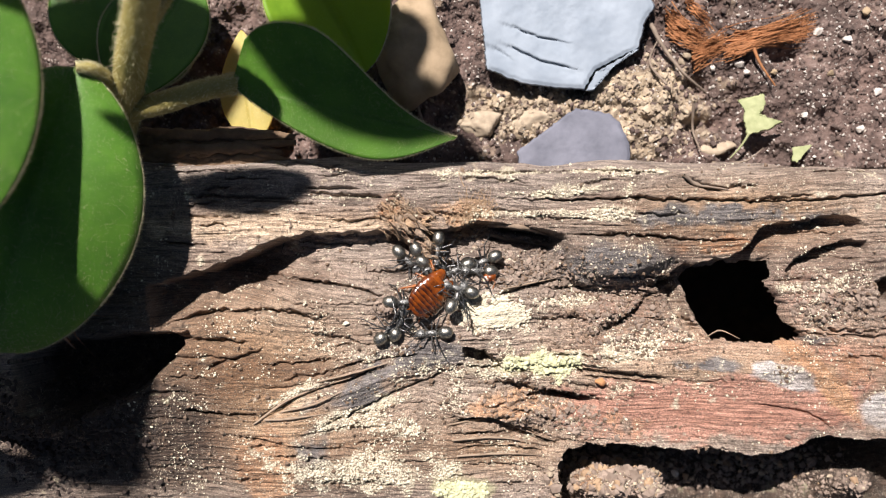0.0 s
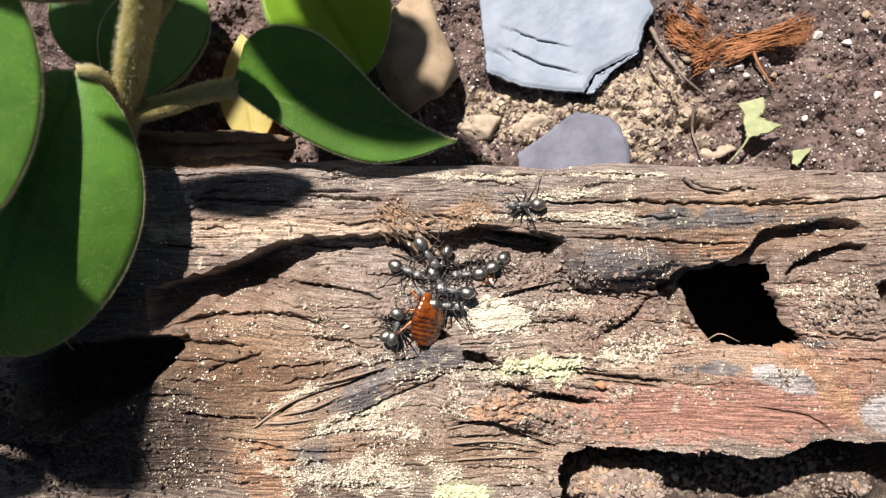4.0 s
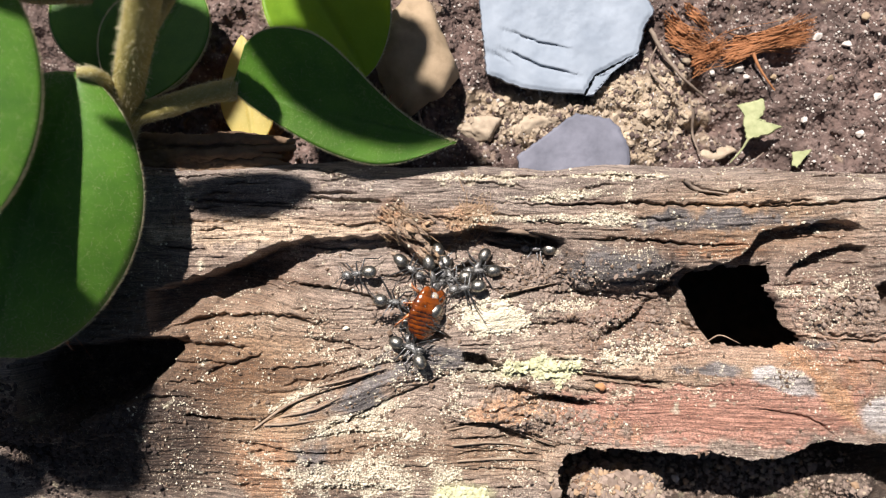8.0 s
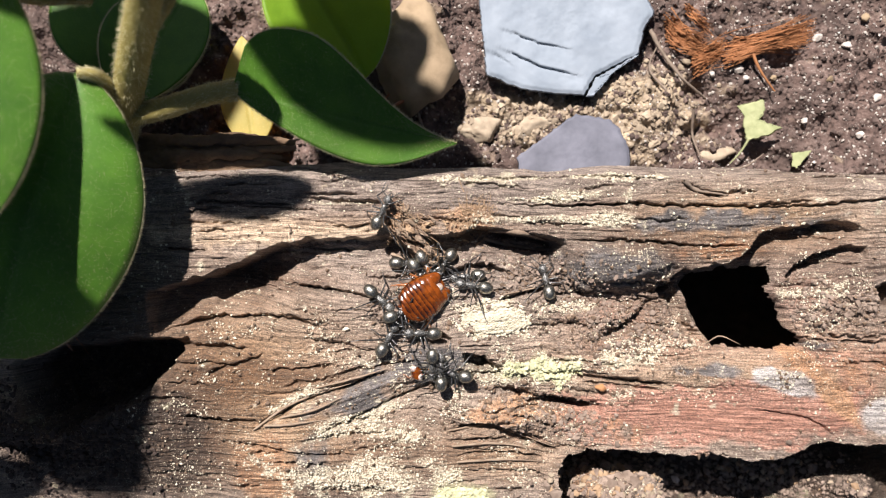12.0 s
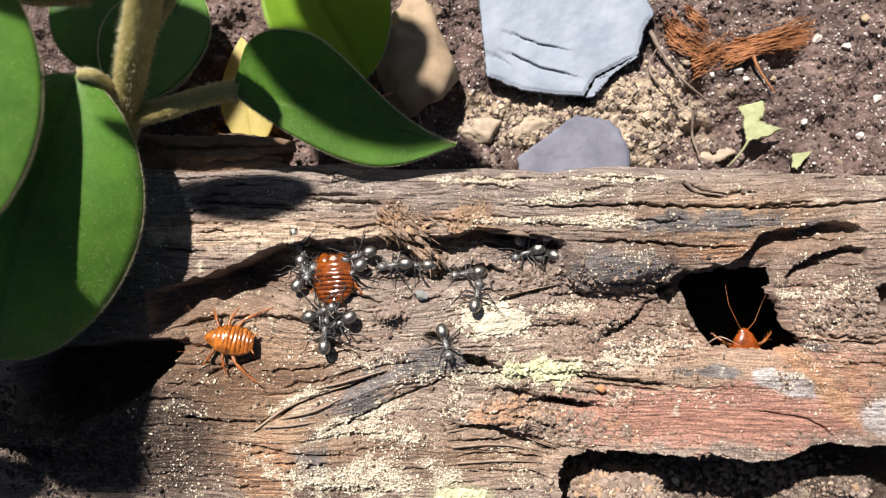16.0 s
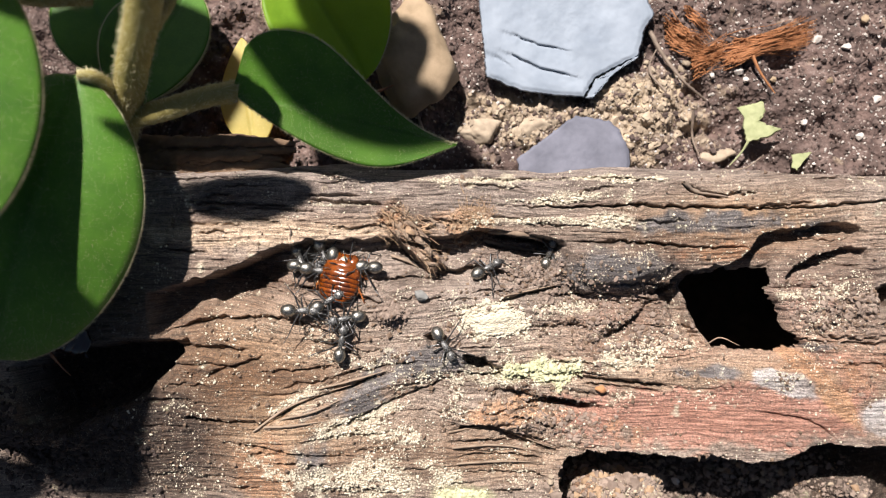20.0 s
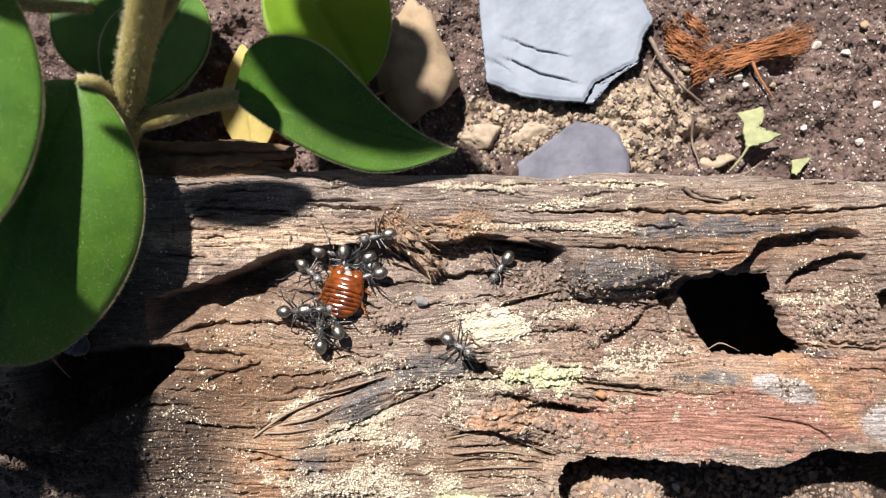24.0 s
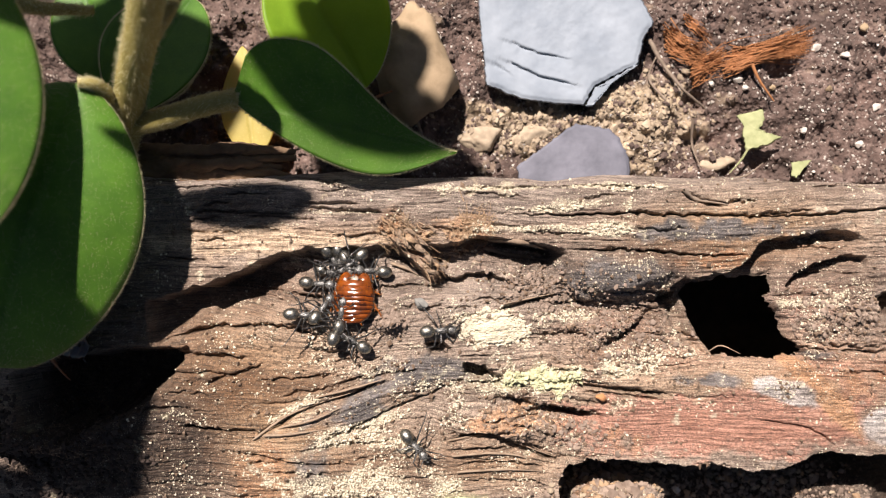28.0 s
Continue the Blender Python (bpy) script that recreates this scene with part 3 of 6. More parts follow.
ground_me = grid_mesh("ground", (GA - 784) * kk * U, (441 - GB) * kk * U, LOG_Z + GH * U)
ground_me.materials.append(M_SOIL)
mask(ground_me, "mortar", np.clip(MORTAR * 1.3, 0, 1))
tagged(new("ground", ground_me), "dark crumbly garden soil with pale grit", "ground", kind="structure")


def soil(a, b):
    """Height of the soil at a plan point."""
    i, j = np.searchsorted(gy, b), np.searchsorted(gx, a)
    return float(GH[min(i, len(gy) - 1), min(j, len(gx) - 1)])


# ---- things behind the log: slates, stones, litter ----
def slab(name, outline, h, thick, material, seed, label, category, tilt=(0, 0), cuts=()):
    """A split flat stone: ragged outline, layered rim, uneven face with split lines."""
    rng = random.Random(seed)
    pts = []
    n = len(outline)
    for i in range(n):
        (x0, y0), (x1, y1) = outline[i], outline[(i + 1) % n]
        m = max(2, int(math.hypot(x1 - x0, y1 - y0) / 4.5))
        for k in range(m):
            t = k / m
            pts.append((x0 + (x1 - x0) * t + rng.uniform(-1.3, 1.3), y0 + (y1 - y0) * t + rng.uniform(-1.3, 1.3)))
    ca, cb = sum(p[0] for p in pts) / len(pts), sum(p[1] for p in pts) / len(pts)
    g = np.array(pts)
    rings = 84
    co, faces = [], []
    m = len(pts)
    for r in range(rings + 1):
        f = 1 - r / rings
        ra, rb = ca + (g[:, 0] - ca) * f, cb + (g[:, 1] - cb) * f
        z = 1.6 * fbm(ra / 75, rb / 75, 4, seed) + 0.5 * fbm(ra / 14, rb / 14, 3, seed + 3) - 3 * smooth(0.06, 0, 1 - f)
        for cut, deep in cuts:
            d, side, far = along(ra + 4 * fbm(ra / 18, rb / 18, 2, 5), rb, cut)
            z = z - deep * np.exp(-(d / 1.7) ** 2) * smooth(0, 0.15, far) * smooth(1, 0.8, far) - np.where(side > 0, 2.5 * smooth(26, 0, d), 0)
        for k in range(m):
            zz = h + z[k] + tilt[0] * (ra[k] - ca) + tilt[1] * (rb[k] - cb)
            co.append(spot(ra[k], rb[k], zz))
    for j, (f, dz) in enumerate(((0.992, -0.35), (1.012, -0.6), (0.985, -1.0))):
        for k in range(m):
            a, b = ca + (g[k, 0] - ca) * f, cb + (g[k, 1] - cb) * f
            co.append(spot(a, b, h + dz * thick + tilt[0] * (a - ca) + tilt[1] * (b - cb)))
    for r in range(rings):
        for k in range(m):
            q = (k + 1) % m
            faces.append((r * m + k, r * m + q, (r + 1) * m + q, (r + 1) * m + k))
    prev = 0
    for j in range(3):
        cur = (rings + 1 + j) * m
        for k in range(m):
            q = (k + 1) % m
            faces.append((prev + q, prev + k, cur + k, cur + q))
        prev = cur
    me = raw_mesh(name, co, faces)
    me.materials.append(material)
    return tagged(new(name, me), label, category)


slates = [slab("slate", [(842, -90), (1010, -130), (1120, -60), (1158, 12), (1140, 40), (1130, 84), (1062, 119), (1052, 126), (1034, 158), (985, 155), (920, 146), (862, 122), (856, 60)], -112, 34, M_SLATE, 3,
     "flat blue-grey slate chip with split layers", "slate", (0.0, -0.05),
     [([(900, 45), (950, 66), (1000, 74)], 5), ([(896, 80), (960, 108), (1018, 122)], 8), ([(872, 84), (896, 98)], 4)])]
chip = slab("corner_chip", [(1132, 85), (1100, 108), (1080, 124), (1050, 161), (1037, 161), (1055, 128), (1066, 121)], -119, 28, M_SLATE, 5, "", "", (0.0, -0.05))
chip.parent = slates[0]
slates.append(slab("slate", [(916, 268), (955, 240), (1006, 200), (1020, 193), (1040, 195), (1078, 202), (1097, 218), (1112, 250), (1116, 300), (920, 300)], -96, 40, M_SLATE_DARK, 8,
     "small purple-grey slate chip leaning on the log", "slate", (0, 0.08)))


def tube(path, radii, sides=10, ragged=0.0, seed=0):
    """co, faces of a tapered round rod along world points."""
    rng = random.Random(seed)
    co, faces = [], []
    path = [Vector(p) for p in path]
    up = Vector((0.31, 0.17, 0.93)).normalized()
    for i, p in enumerate(path):
        d = (path[min(i + 1, len(path) - 1)] - path[max(i - 1, 0)]).normalized()
        s = d.cross(up).normalized()
        t = s.cross(d)
        for k in range(sides):
            w = 2 * math.pi * k / sides
            r = radii[i] * (1 + rng.uniform(-ragged, ragged))
            co.append(p + s * (math.cos(w) * r) + t * (math.sin(w) * r))
    for i in range(len(path) - 1):
        for k in range(sides):
            q = (k + 1) % sides
            faces.append((i * sides + k, i * sides + q, (i + 1) * sides + q, (i + 1) * sides + k))
    return co, faces


def bent(pts, n=16):
    """Smooth curve through world points (Catmull-Rom)."""
    p = [Vector(q) for q in pts]
    p = [p[0] * 2 - p[1]] + p + [p[-1] * 2 - p[-2]]
    out = []
    for i in range(1, len(p) - 2):
        for k in range(n):
            t = k / n
            a, b, c, d = p[i - 1], p[i], p[i + 1], p[i + 2]
            out.append(0.5 * ((2 * b) + (c - a) * t + (2 * a - 5 * b + 4 * c - d) * t * t + (3 * b - a - 3 * c + d) * t ** 3))
    out.append(p[-2])
    return out


def rod(name, pts, r0, r1, material, parent=None, label="", sides=10, ragged=0.05, n=10, mid=None):
    c = bent(pts, n)
    m = len(c) - 1
    radii = [(r0 + (r1 - r0) * i / m + (mid or 0) * math.sin(math.pi * i / m)) * U for i in range(m + 1)]
    co, faces = tube(c, radii, sides, ragged, len(pts))
    me = raw_mesh(name, co, faces)
    return part(name, me, material, parent, label), c, radii


def stone(name, a, b, ra, rb, rh, h, material, seed, label, category, turn=0.0):
    """A worn lump of stone with flats knocked off it."""
    bm = bmesh.new()
    bmesh.ops.create_icosphere(bm, subdivisions=4, radius=1)
    rng = random.Random(seed)
    flats = [(Vector((rng.uniform(-1, 1), rng.uniform(-1, 1), rng.uniform(-0.6, 1))).normalized(), rng.uniform(0.52, 0.82)) for _ in range(13)]
    c, s = math.cos(radians(turn)), math.sin(radians(turn))
    at = spot(a, b, h)
    for v in bm.verts:
        d = v.co.normalized()
        r = 1.0
        for nrm, lim in flats:
            q = d.dot(nrm)
            if q > 0.2:
                r = min(r, lim / q)
        r += 0.07 * noise.fractal(d * 2.6 + Vector((seed, 0, 0)), 0.8, 2.0, 5) + 0.03 * noise.noise(d * 9)
        x, y = d.x * ra * r, d.y * rb * r
        v.co = at + Vector(((x * c - y * s) * U, (x * s + y * c) * U, d.z * rh * r * U))
    ob = part(name, bm, material)
    return tagged(ob, label, category)


stone("stone", 728, 80, 100, 128, 84, -112, M_STONE, 12, "tan weathered stone lying in the soil", "stone", 8)
stone("stone", 690, -90, 90, 70, 60, -120, M_STONE, 15, "tan weathered stone lying in the soil", "stone", 20)
stone("stone", 850, 215, 50, 32, 26, -156, M_MORTAR, 18, "small tan stone sunk in the soil", "stone")
stone("stone", 940, 215, 60, 30, 24, -162, M_MORTAR, 21, "small tan stone sunk in the soil", "stone", 15)
stone("stone", 1265, 262, 42, 20, 22, -156, M_MORTAR, 24, "small tan stone beside the log", "stone")


# ---- the plant ----
def leaf_mesh(name, base, tip, up, width, fold=0.12, cup=0.1, droop=0.1, point=1.0, thick=4.0, widest=0.45, sway=0.0, ruffle=0.0, width2=None, widest2=None, point2=None):
    """A blade from base to tip (world points), its face turned to up; width and thickness in plan units."""
    base, tip = Vector(base), Vector(tip)
    d = tip - base
    L = d.length
    d.normalize()
    s = d.cross(Vector(up)).normalized()
    n = s.cross(d).normalized()
    nu, nv = 44, 25
    rows = []
    for i in range(nu):
        t = i / (nu - 1)
        sides = []
        for wide, most, sharp in ((width, widest, point), (width2 or width, widest2 or widest, point2 or point)):
            e = math.log(0.5) / math.log(most)
            f = math.sin(math.pi * min(t, 1) ** e)
            sides.append(wide * U * max(f, 0) ** (0.62 if t ** e < 0.5 else 0.62 * sharp) + 0.6 * U)
        row = []
        for j in range(nv):
            v = 2 * j / (nv - 1) - 1
            w = sides[0] if v < 0 else sides[1]
            z = fold * abs(v) * w * 0.9 + cup * v * v * w - droop * L * (2 * t - 1) ** 2 * 0.5 + ruffle * w * math.sin(7 * t + 2 * v) * abs(v) - 0.05 * w * math.exp(-(v / 0.06) ** 2)
            row.append(base + d * (t * L) + s * (v * w + sway * L * math.sin(math.pi * t ** 0.6)) + n * z)
        rows.append(row)
    co = [p + n * (thick * U * 0.5) for r in rows for p in r] + [p - n * (thick * U * 0.5) for r in rows for p in r]
    off = nu * nv
    faces = []
    for i in range(nu - 1):
        for j in range(nv - 1):
            q = (i * nv + j, i * nv + j + 1, (i + 1) * nv + j + 1, (i + 1) * nv + j)
            faces += [q, tuple(off + k for k in reversed(q))]
    rim = [i * nv for i in range(nu)] + [(nu - 1) * nv + j for j in range(1, nv)] + [i * nv + nv - 1 for i in range(nu - 2, -1, -1)] + [j for j in range(nv - 2, 0, -1)]
    for k in range(len(rim)):
        a, b = rim[k], rim[(k + 1) % len(rim)]
        faces.append((a, b, off + b, off + a))
    edge = [(rows[i][0], -s, n) for i in range(nu)] + [(rows[i][-1], s, n) for i in range(nu)]
    return raw_mesh(name, co, faces), edge


def fuzz(name, roots, length, parent, seed, per=14, thin=0.55, gap=60):
    """Short fine hairs, one joined part; roots are (place, way out, way up)."""
    rng = random.Random(seed)
    co, faces = [], []
    for (p, out, up), (p2, _, _) in zip(roots, roots[1:]):
        if (p2 - p).length > gap * U:
            continue
        for _ in range(per):
            at = p.lerp(p2, rng.random())
            way = (out + up * rng.uniform(-0.9, 0.9) + Vector((rng.uniform(-0.5, 0.5), rng.uniform(-0.5, 0.5), 0))).normalized()
            tip = at + way * (length * rng.uniform(0.5, 1.2) * U)
            s = way.cross(Vector((0.2, 0.3, 0.9))).normalized() * (thin * U)
            q = way.cross(s).normalized() * (thin * U)
            i = len(co)
            co += [at + s, at - s * 0.5 + q, at - s * 0.5 - q, tip]
            faces += [(i, i + 1, i + 3), (i + 1, i + 2, i + 3), (i + 2, i, i + 3)]
    return tagged(part(name, raw_mesh(name, co, faces), M_HAIR, parent), "pale short hairs", kind="stuff")


plant = tagged(new("plant"), "downy broad-leaved green plant growing beside the log", "plant")
stem, c, r = rod("stem", [spot(200, 330, -165), spot(212, 250, -60), spot(222, 190, 40), spot(232, 110, 130), spot(250, 20, 215), spot(262, -70, 290), spot(268, -130, 350)], 26, 26, M_STEM, plant, "thick downy olive-brown stem", 14, 0.04)


def round_hairs(c, r, seed, n):
    g = random.Random(seed)
    out = []
    for _ in range(n):
        i = g.randrange(len(c) - 1)
        d = (c[i + 1] - c[i]).normalized()
        w = Vector((g.uniform(-1, 1), g.uniform(-1, 1), g.uniform(-0.4, 1)))
        w = (w - d * w.dot(d)).normalized()
        p = c[i].lerp(c[i + 1], g.random()) + w * r[i]
        out += [(p, w, d), (p, w, d)]
    return out


top = spot(268, -130, 350)
# unseen run of stem towards the sun, added to carry the shading leaves
rod("upper_stem", [top, top + sun_from * 700 * U, top + sun_from * 1500 * U], 25, 18, M_STEM, plant, "", 12)
bud, c2, r2 = rod("side_shoot", [spot(20, -24, 120), spot(70, -14, 122), spot(120, -12, 118), spot(162, -10, 112)], 14, 6, M_STEM, plant, "pale downy green side shoot", 10, 0.04)
fuzz("shoot_hair", round_hairs(c2, r2, 8, 700), 9, bud, 8, 1, 0.3)
side, c2, r2 = rod("side_shoot", [spot(252, 52, 188), spot(274, 26, 206), spot(300, -16, 216), spot(318, -60, 220)], 13, 8, M_STEM, plant, "pale downy green side shoot", 10, 0.04)
fuzz("shoot_hair", round_hairs(c2, r2, 9, 500), 7, side, 9, 1, 0.3)
fuzz("stem_hair", round_hairs(c, r, 3, 3200), 9, stem, 3, 1, 0.3)
# base, tip, face direction, half width ...
LEAVES = [
    ("right", (411, 148, 82), (808, 243, 20), (0.05, -0.3, 1), 119, dict(fold=0.04, cup=0.1, droop=-0.02, point=3.0, widest=0.25, width2=70, widest2=0.6, point2=1.75), M_LEAF, [(226, 196, 40), (290, 182, 70), (350, 162, 82), (405, 150, 80), (418, 149, 77)]),
    ("front", (118, 112, 200), (-40, 640, 162), (0.12, -0.1, 1), 162, dict(fold=0.05, cup=-0.3, droop=0.23, point=0.8, widest=0.48), M_LEAF, [(212, 186, 50), (194, 146, 105), (164, 122, 146), (134, 120, 158)]),
    ("left", (-72, -130, 262), (-58, 402, 318), (0.65, -0.5, 1), 96, dict(fold=0.1, cup=-0.1, droop=0.06, widest=0.5), M_LEAF, None),
    ("behind", (215, 170, 10), (335, -40, -60), (0.0, 0.1, 1), 92, dict(fold=0.1, cup=0.1, widest=0.5), M_LEAF, None),
    ("low", (216, 118, -30), (124, -80, -50), (0, 0, 1), 80, dict(fold=0.1, cup=0.1), M_LEAF, None),
    ("low_right", (275, 150, -50), (318, 30, -70), (0, 0, 1), 52, dict(fold=0.1, cup=0.1), M_LEAF, None),
    ("fresh", (500, -120, -10), (650, 125, -50), (0.2, 0.1, 1), 112, dict(fold=0.2, cup=0.1, widest=0.5), M_LEAF_PALE, None),
    # the over leaves are unseen, added out of view only to cast shade
    ("over_right", (262, -337, 339), (745, -103, 329), (0, 0, 1), 112, dict(fold=0.06, cup=0.05, widest=0.38), M_LEAF, None),
    ("over_back", (-340, -268, 300), (175, -288, 300), (0, 0, 1), 165, dict(fold=0.06, cup=0.05, widest=0.5), M_LEAF, None),
    ("over_top", (300, -465, 330), (605, -374, 325), (0, 0, 1), 80, dict(fold=0.06, cup=0.05, widest=0.5), M_LEAF, None),
    ("over_low", (-300, 800, -60), (82, 846, -60), (0, 0, 1), 58, dict(fold=0.06, cup=0.05, widest=0.4), M_LEAF, None),
    ("over_stalk", (-155, -160, 450), (241, -168, 450), (0, 0, 1), 44, dict(fold=0.06, cup=0.05, widest=0.55), M_LEAF, None),
    ("over_front", (-475, 140, 400), (-210, 630, 400), (0, 0, 1), 160, dict(fold=0.06, cup=0.05, widest=0.5), M_LEAF, None),
]
for name, base, tip, up, width, kw, mat, stalk in LEAVES:
    # shading leaves move far up the sun's way, which softens their shadows
    high = sun_from * ((1150 if name in ("over_low", "over_stalk") else 1500) * U if name.startswith("over") else 0)
    me, edge = leaf_mesh("leaf", spot(*base) + high, spot(*tip) + high, up, width, **kw)
    leaf = part("leaf", me, mat, plant)
    fuzz("leaf_hair", edge, 6, leaf, 11, 30, 0.36)
    if name in ("front", "right", "left"):
        face, g = me.vertices, random.Random(len(name))
        roots = []
        for _ in range(6000 if name == "front" else 3500):
            v, u = g.randrange(42) * 25 + g.randrange(24), g.random()
            p = face[v].co.lerp(face[v + 1].co, u).lerp(face[v + 25].co.lerp(face[v + 26].co, u), g.random())
            roots += [(p, face[v].normal.copy(), Vector((0.3, -1, 0)))] * 2
        fuzz("leaf_down", roots, 3.6, leaf, 12, 1, 0.2, 0.01)
    if stalk:
        st, c, r = rod("leaf_stalk", [spot(*p) for p in stalk], 19 if name == "right" else 16, 17 if name == "right" else 7, M_STEM, plant, "downy pale green leaf stalk", 12, 0.04)
        fuzz("stalk_hair", round_hairs(c, r, 7, 1000), 6, st, 5, 1, 0.28)


# ---- insects ----
def shell_material(name, base, band, rough=0.22, glow=0.12, relief=0.35):
    """Waxy insect plate: base colour with a darker rear band."""
    k = Mat(name, rough)
    n = k.noise(k.coord(), 700, 4, 0.65)
    b = k.math("MULTIPLY", k.attr("band"), k.ramp(n, (0.35, 0.6), (0.6, 1.0)))
    c = k.mix(b, k.mix(k.ramp(n, (0.4, 0.0), (0.62, 0.85)), base, tuple(v * 0.35 for v in base)), band)
    k.set("Base Color", c)
    k.set("Coat Weight", 0.9)
    k.set("Coat Roughness", 0.12)
    k.set("Subsurface Weight", glow)
    k.set("Subsurface Radius", (0.0012, 0.0004, 0.0001))
    k.bump(k.noise(k.coord(), 1100, 3), relief, 0.0002)
    return k.m


def ant_material(name, lo, hi, rough, metal, sheen=0.0, relief=0.2):
    k = Mat(name, rough)
    n = k.noise(k.scaled(k.coord(), (2500, 9000, 9000)), 1.0, 3)
    k.set("Base Color", k.ramp(n, (0.42, lo), (0.66, hi)))
    k.set("Metallic", metal)
    k.set("Specular IOR Level", 1.0)
    k.set("Sheen Weight", sheen)
    if not relief:
        k.set("Coat Weight", 0.0)
    k.set("Sheen Tint", (0.8, 0.7, 0.45))
    if relief:
        k.bump(n, relief, 0.0001)
    return k.m


M_ANT = ant_material("ant_black_matt", (0.015, 0.015, 0.015), (0.3, 0.3, 0.29), 0.38, 0.5, 0.1, 0.8)
M_ANT_GASTER = ant_material("ant_black_silky", (0.16, 0.155, 0.135), (0.55, 0.53, 0.47), 0.42, 1.0, 0.0, 0)
M_ANT_LEG = ant_material("ant_leg_black", (0.015, 0.015, 0.015), (0.09, 0.09, 0.09), 0.32, 0.3)
M_AMBER = shell_material("amber_shell", (0.27, 0.06, 0.009), (0.03, 0.006, 0.002), 0.26)
M_PREY = shell_material("torn_amber_shell", (0.21, 0.048, 0.003), (0.022, 0.004, 0.001), 0.2, 0.03, 0.2)
M_PALE_AMBER = shell_material("pale_amber_shell", (0.42, 0.13, 0.016), (0.1, 0.025, 0.005))
M_DARK_SHELL = shell_material("dark_brown_shell", (0.03, 0.006, 0.004), (0.01, 0.003, 0.002), 0.26, 0.0, 0.04)
M_ROACH_LEG = shell_material("amber_leg", (0.32, 0.1, 0.02), (0.15, 0.04, 0.01), 0.4, 0.1)
M_FLESH = shell_material("pale_flesh", (0.62, 0.5, 0.42), (0.4, 0.2, 0.14), 0.3, 0.2)


def ball(name, x, y, z, rx, ry, rz, material, parent, pinch=0.0, rings=0, seed=0, label="", at=None):
    """A rounded body part: pinched towards the front, with shallow ring seams."""
    bm = bmesh.new()
    bmesh.ops.create_uvsphere(bm, u_segments=20, v_segments=14, radius=1)
    for v in bm.verts:
        p = Vector((v.co.z, v.co.x, v.co.y))
        w = 1 - pinch * p.x
        seam = 1.0
        if rings:
            seam = 1 - 0.035 * max(0, math.cos(p.x * math.pi * rings)) ** 8
        b = 1 + 0.04 * noise.noise(p * 2.2 + Vector((seed, 0, 0)))
        v.co = Vector((x + p.x * rx * b, y + p.y * ry * w * seam * b, z + p.z * rz * w * seam * b)) * U
    ob = part(name, bm, material, parent, label)
    return ob


def limb(name, joints, radii, material, parent, hip=(0, 0, 0), label="", spikes=0):
    """A jointed leg or feeler, thick at each segment's start; its own origin lies at the hip."""
    co, faces = [], []
    for i in range(len(joints) - 1):
        a, b = Vector(joints[i]) * U, Vector(joints[i + 1]) * U
        pts = [a.lerp(b, t) for t in (0, 0.15, 0.5, 0.85, 1)]
        r0, r1 = radii[i] * U, radii[i + 1] * U
        rr = [r0 * 0.8, r0 * 1.12, (r0 + r1) * 0.5, r1 * 1.0, r1 * 0.75]
        c, f = tube(pts, rr, 6)
        o = len(co)
        co += c
        faces += [tuple(o + k for k in q) for q in f]
        if spikes and 0 < i:
            for s in range(spikes):
                p = a.lerp(b, (s + 1) / (spikes + 1))
                d = ((b - a).normalized() + Vector((0, 0, 0.3)) + (b - a).cross(Vector((0, 0, 1))).normalized() * (1 if s % 2 else -1)).normalized() * (r0 * 3.5)
                c, f = tube([p, p + d * 0.5, p + d], [r0 * 0.3, r0 * 0.2, r0 * 0.02], 4)
                o = len(co)
                co += c
                faces += [tuple(o + k for k in q) for q in f]
    ob = part(name, raw_mesh(name, co, faces), material, parent, label)
    ob.location = Vector(hip) * U
    return ob


HIPS = [(6, 4, -2), (0, 4.5, -2), (-6, 4, -2)]


def make_ant():
    ant = tagged(new("ant"), "black ant with a round silky grey-gold abdomen and long legs", "ant", "ants on the log")
    ball("abdomen", -25, 0, 2, 13.6, 11.0, 11.2, M_ANT_GASTER, ant, -0.06, 2, 1, "round silky abdomen with a golden sheen")
    ball("waist", -12, 0, 0, 3.4, 2.8, 4.2, M_ANT, ant)
    chest = ball("thorax", 0, 0, 0, 12.5, 5.6, 5.8, M_ANT, ant, -0.12, 3, 2)
    for s in (1, -1):
        limb("spine", [(-9, s * 3.5, 4), (-13, s * 6, 8)], [1.1, 0.2], M_ANT, chest)
        limb("spine", [(9, s * 4, 3.5), (11.5, s * 8, 5)], [1.0, 0.2], M_ANT, chest)
    head = ball("head", 20, 0, -1, 9.0, 8.0, 6.6, M_ANT, ant, 0.16, 0, 3)
    for s in (1, -1):
        limb("feeler", [(25, s * 3, 2), (31, s * 14, 7), (45, s * 20, 0)], [0.9, 0.75, 0.6], M_ANT_LEG, head)
        limb("jaw", [(27, s * 4, -3), (32, s * 3.4, -4), (33.5, s * 0.6, -4)], [1.5, 1.1, 0.4], M_ANT_LEG, head)
        limb("eye", [(20, s * 6.6, 2.4), (21, s * 7.8, 2.9)], [1.5, 1.0], M_ANT_LEG, head)
        for i, (hx, hy, hz) in enumerate(HIPS):
            sw = (22, 2, -24)[i]
            k = (0.95, 0.9, 1.15)[i]
            limb("leg", [(0, 0, 0), (sw * 0.45 * k, s * 17 * k, 11), (sw * 1.05 * k, s * 27 * k, -9), (sw * 1.45 * k, s * 35 * k, -12)],
                 [1.7, 1.25, 0.9, 0.45], M_ANT_LEG, ant, (hx, s * hy, hz))
    return ant


